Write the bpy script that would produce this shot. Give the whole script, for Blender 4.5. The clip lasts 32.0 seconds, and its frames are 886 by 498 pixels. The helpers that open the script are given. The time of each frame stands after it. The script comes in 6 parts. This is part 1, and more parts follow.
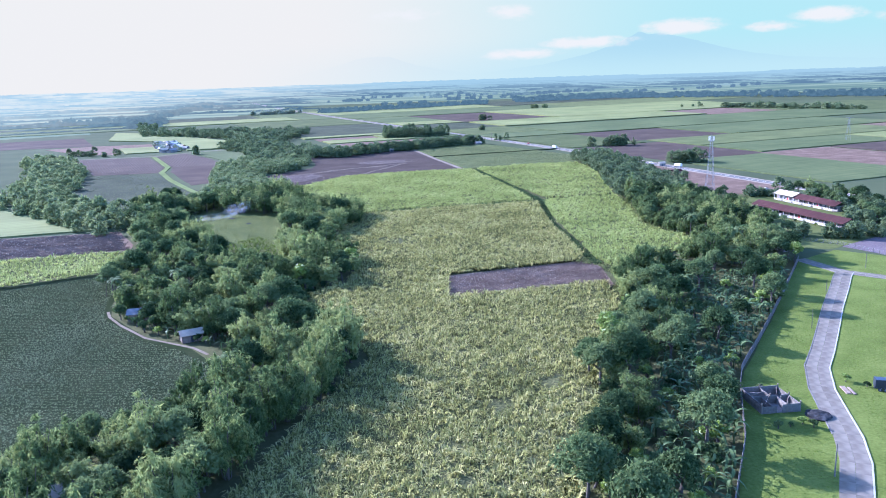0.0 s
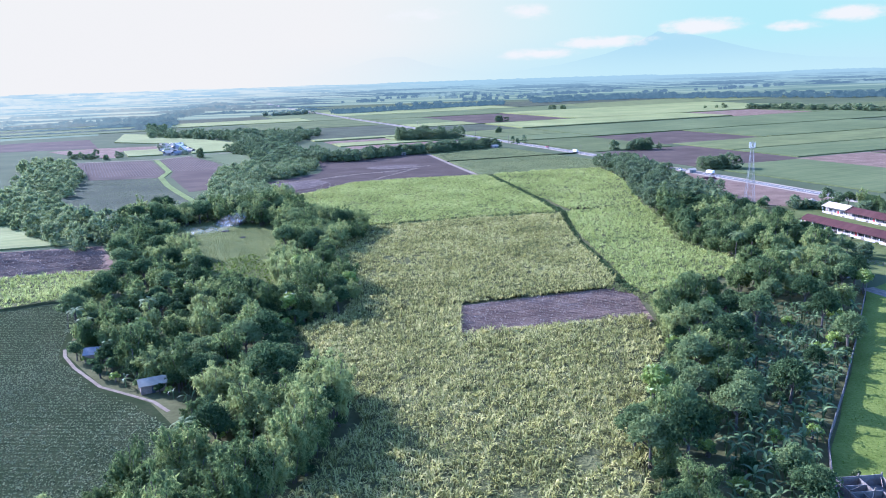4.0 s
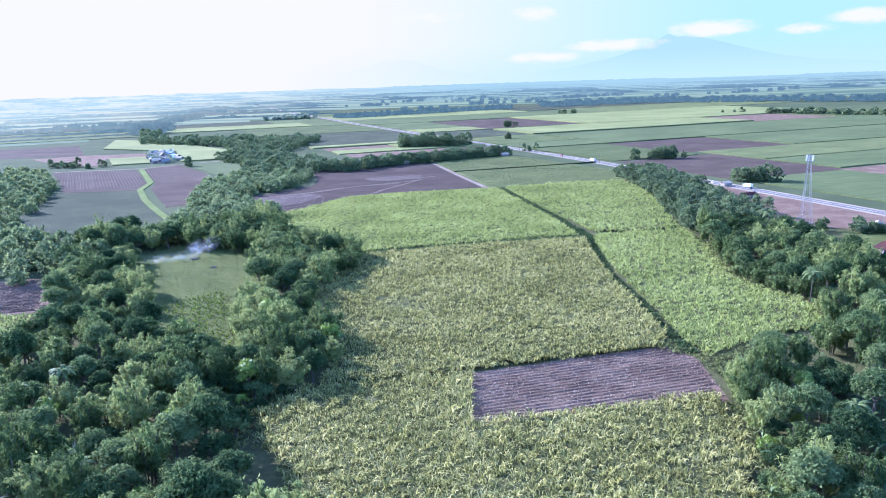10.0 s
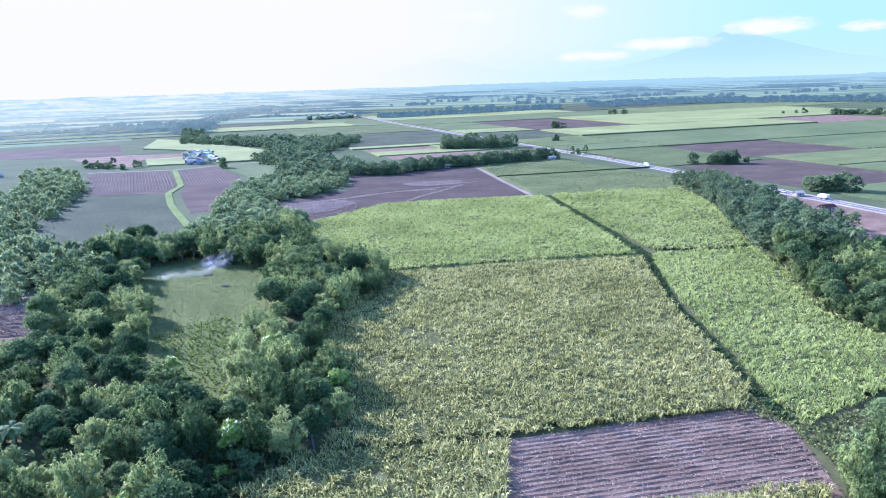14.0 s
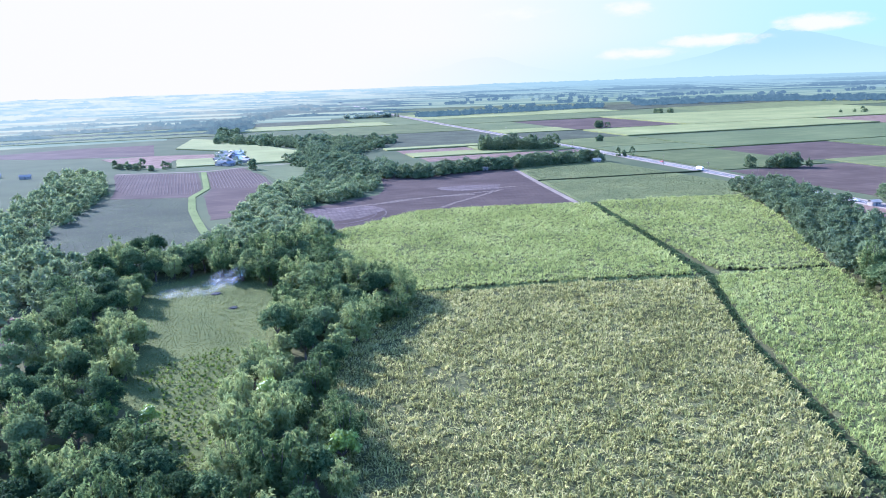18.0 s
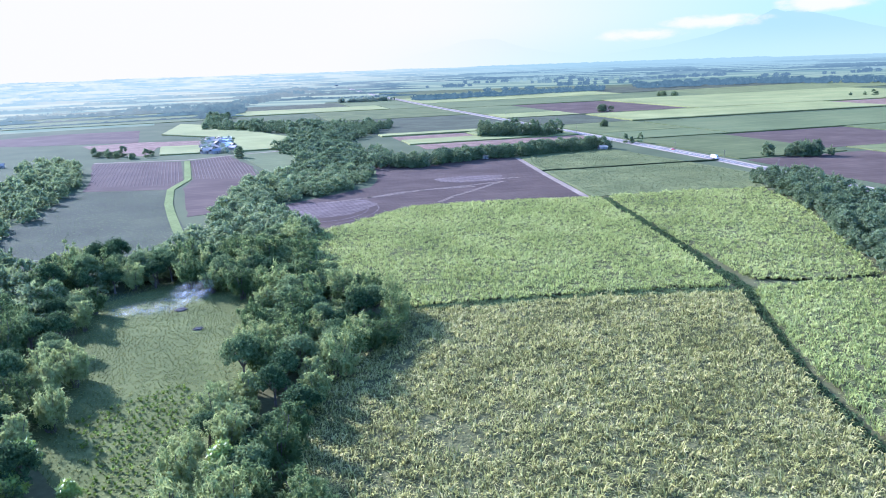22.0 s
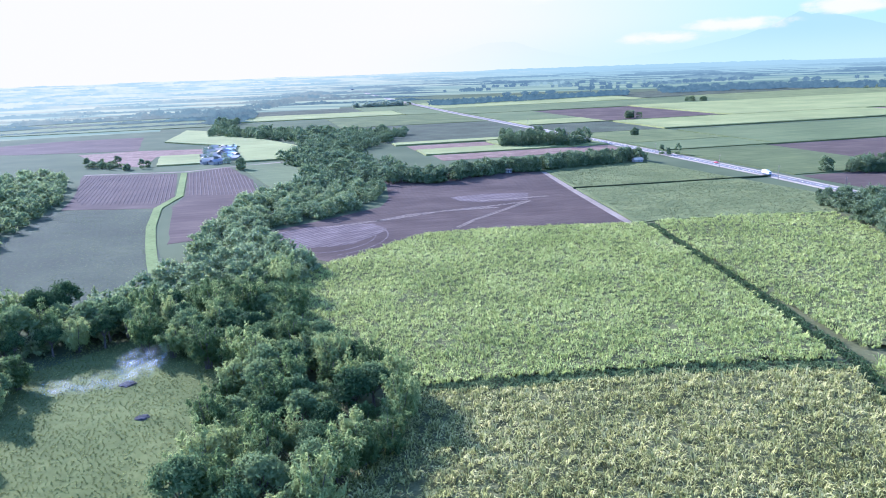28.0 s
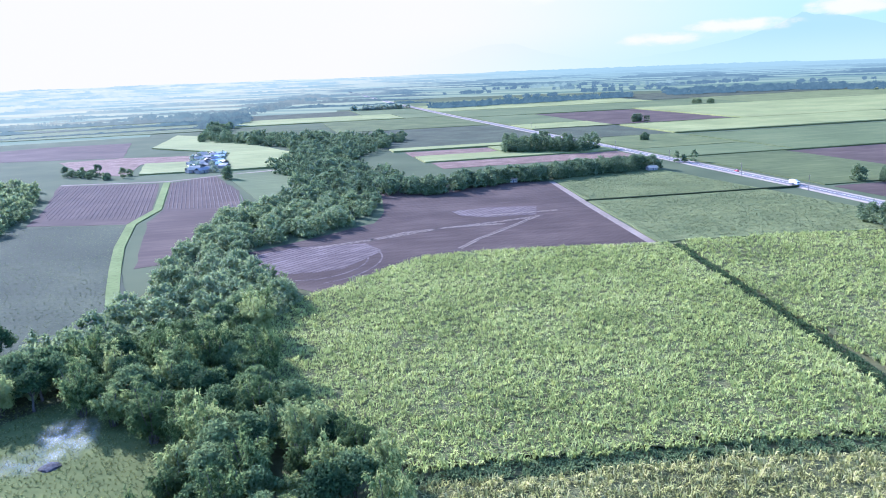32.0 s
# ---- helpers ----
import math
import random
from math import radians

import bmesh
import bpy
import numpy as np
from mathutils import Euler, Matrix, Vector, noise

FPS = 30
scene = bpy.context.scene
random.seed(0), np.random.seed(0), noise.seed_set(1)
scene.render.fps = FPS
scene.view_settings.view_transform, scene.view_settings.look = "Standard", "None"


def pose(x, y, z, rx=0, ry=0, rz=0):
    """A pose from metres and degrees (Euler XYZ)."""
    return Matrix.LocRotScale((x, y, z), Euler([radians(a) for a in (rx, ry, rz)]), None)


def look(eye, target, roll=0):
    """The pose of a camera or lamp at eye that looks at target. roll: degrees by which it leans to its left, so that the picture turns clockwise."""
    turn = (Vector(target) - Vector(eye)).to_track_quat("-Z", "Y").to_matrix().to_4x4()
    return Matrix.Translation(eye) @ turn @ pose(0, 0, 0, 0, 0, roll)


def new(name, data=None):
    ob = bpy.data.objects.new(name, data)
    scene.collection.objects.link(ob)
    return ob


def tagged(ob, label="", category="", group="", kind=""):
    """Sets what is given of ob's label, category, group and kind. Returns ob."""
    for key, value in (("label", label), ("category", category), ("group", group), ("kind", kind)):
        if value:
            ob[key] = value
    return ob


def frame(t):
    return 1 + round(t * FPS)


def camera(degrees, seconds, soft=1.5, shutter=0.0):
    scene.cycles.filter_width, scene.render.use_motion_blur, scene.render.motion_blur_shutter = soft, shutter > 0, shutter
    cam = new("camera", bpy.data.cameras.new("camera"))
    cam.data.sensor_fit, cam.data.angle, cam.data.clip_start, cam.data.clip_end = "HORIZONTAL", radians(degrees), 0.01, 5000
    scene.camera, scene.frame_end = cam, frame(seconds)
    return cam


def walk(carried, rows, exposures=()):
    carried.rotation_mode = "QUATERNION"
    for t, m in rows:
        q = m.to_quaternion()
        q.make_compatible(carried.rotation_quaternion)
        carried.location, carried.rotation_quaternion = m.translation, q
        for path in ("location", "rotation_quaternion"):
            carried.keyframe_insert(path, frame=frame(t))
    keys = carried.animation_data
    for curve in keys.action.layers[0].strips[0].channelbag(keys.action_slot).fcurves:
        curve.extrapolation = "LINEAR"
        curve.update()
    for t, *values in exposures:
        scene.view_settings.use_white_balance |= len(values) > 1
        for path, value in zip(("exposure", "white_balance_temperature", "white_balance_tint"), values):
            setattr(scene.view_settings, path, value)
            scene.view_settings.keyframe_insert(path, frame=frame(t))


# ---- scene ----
cam = camera(60.13, 32.0, soft=1.0)
PATH = [
    (0, (0.01, 0.00, 80.01), (-11.57, 96.87, 58.06), -1.88),
    (0.5, (-0.39, 5.24, 80.03), (-11.97, 102.14, 58.18), -1.75),
    (1, (-0.80, 10.50, 80.05), (-12.48, 107.38, 58.20), -1.70),
    (1.5, (-1.21, 15.76, 80.06), (-13.48, 112.58, 58.23), -1.64),
    (2, (-1.63, 21.04, 80.07), (-15.07, 117.70, 58.24), -1.50),
    (2.5, (-2.06, 26.30, 80.06), (-15.69, 122.92, 58.15), -1.52),
    (3, (-2.50, 31.55, 80.03), (-16.09, 128.17, 58.11), -1.65),
    (3.5, (-2.94, 36.79, 79.99), (-16.51, 133.41, 58.08), -1.80),
    (5.5, (-5.02, 57.36, 79.46), (-18.55, 154.04, 57.80), -1.88),
    (6, (-5.73, 62.47, 79.36), (-19.14, 159.17, 57.71), -1.92),
    (6.5, (-6.45, 67.60, 79.27), (-19.96, 164.29, 57.60), -1.97),
    (7, (-7.19, 72.75, 79.19), (-20.66, 169.44, 57.51), -1.91),
    (7.5, (-7.95, 77.94, 79.14), (-21.43, 174.62, 57.45), -1.85),
    (8, (-8.70, 83.20, 79.11), (-22.24, 179.88, 57.46), -1.84),
    (8.5, (-9.48, 88.51, 79.10), (-22.96, 185.22, 57.55), -1.86),
    (9, (-10.25, 93.84, 79.10), (-23.69, 190.59, 57.67), -1.82),
    (9.5, (-10.99, 99.19, 79.10), (-24.94, 195.86, 57.67), -1.87),
    (10, (-11.64, 104.53, 79.11), (-25.98, 201.15, 57.71), -1.86),
    (10.5, (-12.17, 109.84, 79.11), (-27.22, 206.35, 57.70), -1.74),
    (11, (-12.58, 115.09, 79.10), (-28.26, 211.51, 57.71), -1.75),
    (11.5, (-12.89, 120.28, 79.08), (-29.92, 216.47, 57.70), -1.82),
    (12, (-13.14, 125.40, 79.05), (-33.12, 221.03, 57.72), -1.68),
    (12.5, (-13.38, 130.46, 79.00), (-33.41, 226.08, 57.68), -1.68),
    (13, (-13.66, 135.45, 78.94), (-33.71, 231.08, 57.64), -1.67),
    (13.5, (-14.04, 140.38, 78.86), (-34.11, 235.99, 57.54), -1.74),
    (14, (-14.46, 145.24, 78.77), (-34.60, 240.85, 57.45), -1.82),
    (14.5, (-14.91, 150.05, 78.67), (-35.32, 245.59, 57.30), -1.83),
    (16.5, (-17.01, 168.16, 78.06), (-41.81, 262.67, 56.76), -1.80),
    (17, (-18.00, 172.92, 78.09), (-43.09, 267.33, 56.71), -1.78),
    (17.5, (-19.07, 177.72, 78.14), (-44.19, 272.14, 56.82), -1.91),
    (18, (-20.24, 182.55, 78.22), (-45.32, 276.97, 56.90), -1.97),
    (18.5, (-21.48, 187.37, 78.31), (-46.48, 281.79, 56.87), -2.06),
    (19, (-22.75, 192.17, 78.39), (-47.78, 286.54, 56.76), -2.01),
    (19.5, (-24.01, 196.94, 78.44), (-49.00, 291.27, 56.60), -2.08),
    (20, (-25.25, 201.69, 78.48), (-50.19, 295.95, 56.29), -2.06),
    (20.5, (-26.50, 206.45, 78.52), (-51.43, 300.64, 55.99), -1.99),
    (21, (-27.75, 211.25, 78.57), (-52.60, 305.38, 55.72), -2.05),
    (21.5, (-28.99, 216.07, 78.62), (-53.78, 310.13, 55.40), -2.07),
    (22, (-30.23, 220.92, 78.67), (-54.95, 314.92, 55.16), -2.04),
    (22.5, (-31.45, 225.77, 78.71), (-56.15, 319.78, 55.21), -2.13),
    (23, (-32.67, 230.61, 78.75), (-57.39, 324.61, 55.25), -2.07),
    (23.5, (-33.87, 235.43, 78.79), (-58.60, 329.43, 55.29), -2.04),
    (24, (-35.10, 240.24, 78.82), (-60.81, 333.97, 55.32), -1.99),
    (24.5, (-36.33, 245.08, 78.86), (-63.25, 338.52, 55.51), -1.99),
    (25, (-37.59, 249.95, 78.91), (-64.47, 343.40, 55.58), -1.98),
    (25.5, (-38.88, 254.84, 78.96), (-65.67, 348.30, 55.58), -1.82),
    (27.5, (-44.93, 274.75, 79.27), (-71.72, 368.25, 56.06), -1.88),
    (28, (-46.43, 279.83, 79.29), (-73.26, 373.37, 56.26), -2.03),
    (28.5, (-47.93, 284.94, 79.29), (-74.64, 378.48, 56.14), -1.87),
    (29, (-49.42, 290.05, 79.29), (-76.18, 383.59, 56.15), -1.89),
    (29.5, (-50.91, 295.17, 79.28), (-77.65, 388.73, 56.23), -1.90),
    (30, (-52.39, 300.27, 79.28), (-79.15, 393.82, 56.22), -1.88),
    (30.5, (-53.84, 305.36, 79.27), (-80.65, 398.93, 56.33), -2.02),
    (31, (-55.27, 310.44, 79.26), (-82.11, 404.00, 56.32), -2.01),
    (31.5, (-56.67, 315.50, 79.26), (-83.44, 409.08, 56.33), -1.96),
    (32, (-58.07, 320.56, 79.26), (-84.91, 414.16, 56.49), -2.18),
]
walk(cam, [(t, look(eye, target, roll)) for t, eye, target, roll in PATH], [(0, 2.08, 4370, 27), (14, 2.24, 4370, 27), (32, 2.24, 4370, 27)])

# ---- light ----
SUN_AZ, SUN_EL = radians(-62), radians(25)
world = bpy.data.worlds.new("world")
scene.world = world
world.use_nodes = True
wn, wl = world.node_tree.nodes, world.node_tree.links
wn.clear()
sky = wn.new("ShaderNodeTexSky")
sky.sky_type, sky.sun_disc, sky.sun_elevation, sky.sun_rotation = "NISHITA", False, SUN_EL, SUN_AZ
sky.air_density, sky.dust_density, sky.ozone_density = 1.0, 1.0, 2.0
wbg, wout = wn.new("ShaderNodeBackground"), wn.new("ShaderNodeOutputWorld")
wbg.inputs["Strength"].default_value = 0.14
wl.new(sky.outputs[0], wbg.inputs["Color"])
wl.new(wbg.outputs[0], wout.inputs["Surface"])
sun = new("sun", bpy.data.lights.new("sun", "SUN"))
sun.data.energy, sun.data.angle, sun.data.color = 4.6, radians(0.55), (1.0, 0.84, 0.67)
sun_way = Vector((math.sin(SUN_AZ) * math.cos(SUN_EL), math.cos(SUN_AZ) * math.cos(SUN_EL), math.sin(SUN_EL)))
sun.matrix_world = look(sun_way * 900, (0, 0, 0))


# ---- materials ----
def ramp(nodes, stops):
    node = nodes.new("ShaderNodeValToRGB")
    els = node.color_ramp.elements
    while len(els) < len(stops):
        els.new(0.5)
    for el, (at, col) in zip(els, stops):
        el.position, el.color = at, (*col, 1)
    return node


def mat(name, cols, fine=1.0, broad=0.05, rough=0.8, bump=0.0, spec=0.3, island=0.0, each=0.0, leafy=0.0, sheen=0.0, metal=0.0, mix=0.5, stretch=(1, 1, 1), turn=0.0):
    """A surface with grain at two sizes: fine and broad are noise scales per metre."""
    m = bpy.data.materials.new(name)
    m.use_nodes = True
    n, l = m.node_tree.nodes, m.node_tree.links
    bsdf = n["Principled BSDF"]
    tc, mp = n.new("ShaderNodeTexCoord"), n.new("ShaderNodeMapping")
    mp.inputs["Scale"].default_value, mp.inputs["Rotation"].default_value = stretch, (0, 0, turn)
    if turn:
        mp.vector_type = "TEXTURE"
        mp.inputs["Scale"].default_value = [1 / q for q in stretch]
    l.new(tc.outputs["Object"], mp.inputs["Vector"])
    a, b = n.new("ShaderNodeTexNoise"), n.new("ShaderNodeTexNoise")
    a.inputs["Scale"].default_value, a.inputs["Detail"].default_value = fine, 4
    b.inputs["Scale"].default_value, b.inputs["Detail"].default_value = broad, 3
    l.new(mp.outputs[0], a.inputs["Vector"])
    l.new(tc.outputs["Object"], b.inputs["Vector"])
    mx = n.new("ShaderNodeMix")
    mx.inputs[0].default_value = mix
    l.new(a.outputs["Fac"], mx.inputs[2])
    l.new(b.outputs["Fac"], mx.inputs[3])
    fac = mx.outputs[0]
    for amount, source, socket in ((island, "ShaderNodeNewGeometry", "Random Per Island"), (each, "ShaderNodeObjectInfo", "Random")):
        if amount:
            rnd, ma = n.new(source), n.new("ShaderNodeMath")
            ma.operation, ma.use_clamp = "MULTIPLY_ADD", True
            sub = n.new("ShaderNodeMath")
            sub.operation = "SUBTRACT"
            sub.inputs[1].default_value = 0.5
            l.new(rnd.outputs[socket], sub.inputs[0])
            l.new(sub.outputs[0], ma.inputs[0])
            ma.inputs[1].default_value = amount
            l.new(fac, ma.inputs[2])
            fac = ma.outputs[0]
    k = len(cols)
    cr = ramp(n, [(0.28 + 0.44 * i / max(1, k - 1), c) for i, c in enumerate(cols)])
    l.new(fac, cr.inputs[0])
    l.new(cr.outputs[0], bsdf.inputs["Base Color"])
    bsdf.inputs["Roughness"].default_value = rough
    bsdf.inputs["Specular IOR Level"].default_value = spec
    bsdf.inputs["Metallic"].default_value = metal
    # bluish sheen, given to far surfaces in place of haze
    if sheen:
        bsdf.inputs["Sheen Weight"].default_value, bsdf.inputs["Sheen Roughness"].default_value = sheen, 0.5
        bsdf.inputs["Sheen Tint"].default_value = (0.75, 0.88, 1.0, 1)
    if bump:
        bp = n.new("ShaderNodeBump")
        bp.inputs["Strength"].default_value, bp.inputs["Distance"].default_value = min(1.0, bump), max(bump, 0.02)
        l.new(a.outputs["Fac"], bp.inputs["Height"])
        l.new(bp.outputs[0], bsdf.inputs["Normal"])
    if leafy:
        tr, ms = n.new("ShaderNodeBsdfTranslucent"), n.new("ShaderNodeMixShader")
        l.new(cr.outputs[0], tr.inputs["Color"])
        ms.inputs[0].default_value = leafy
        l.new(bsdf.outputs[0], ms.inputs[1])
        l.new(tr.outputs[0], ms.inputs[2])
        l.new(ms.outputs[0], n["Material Output"].inputs["Surface"])
    return m


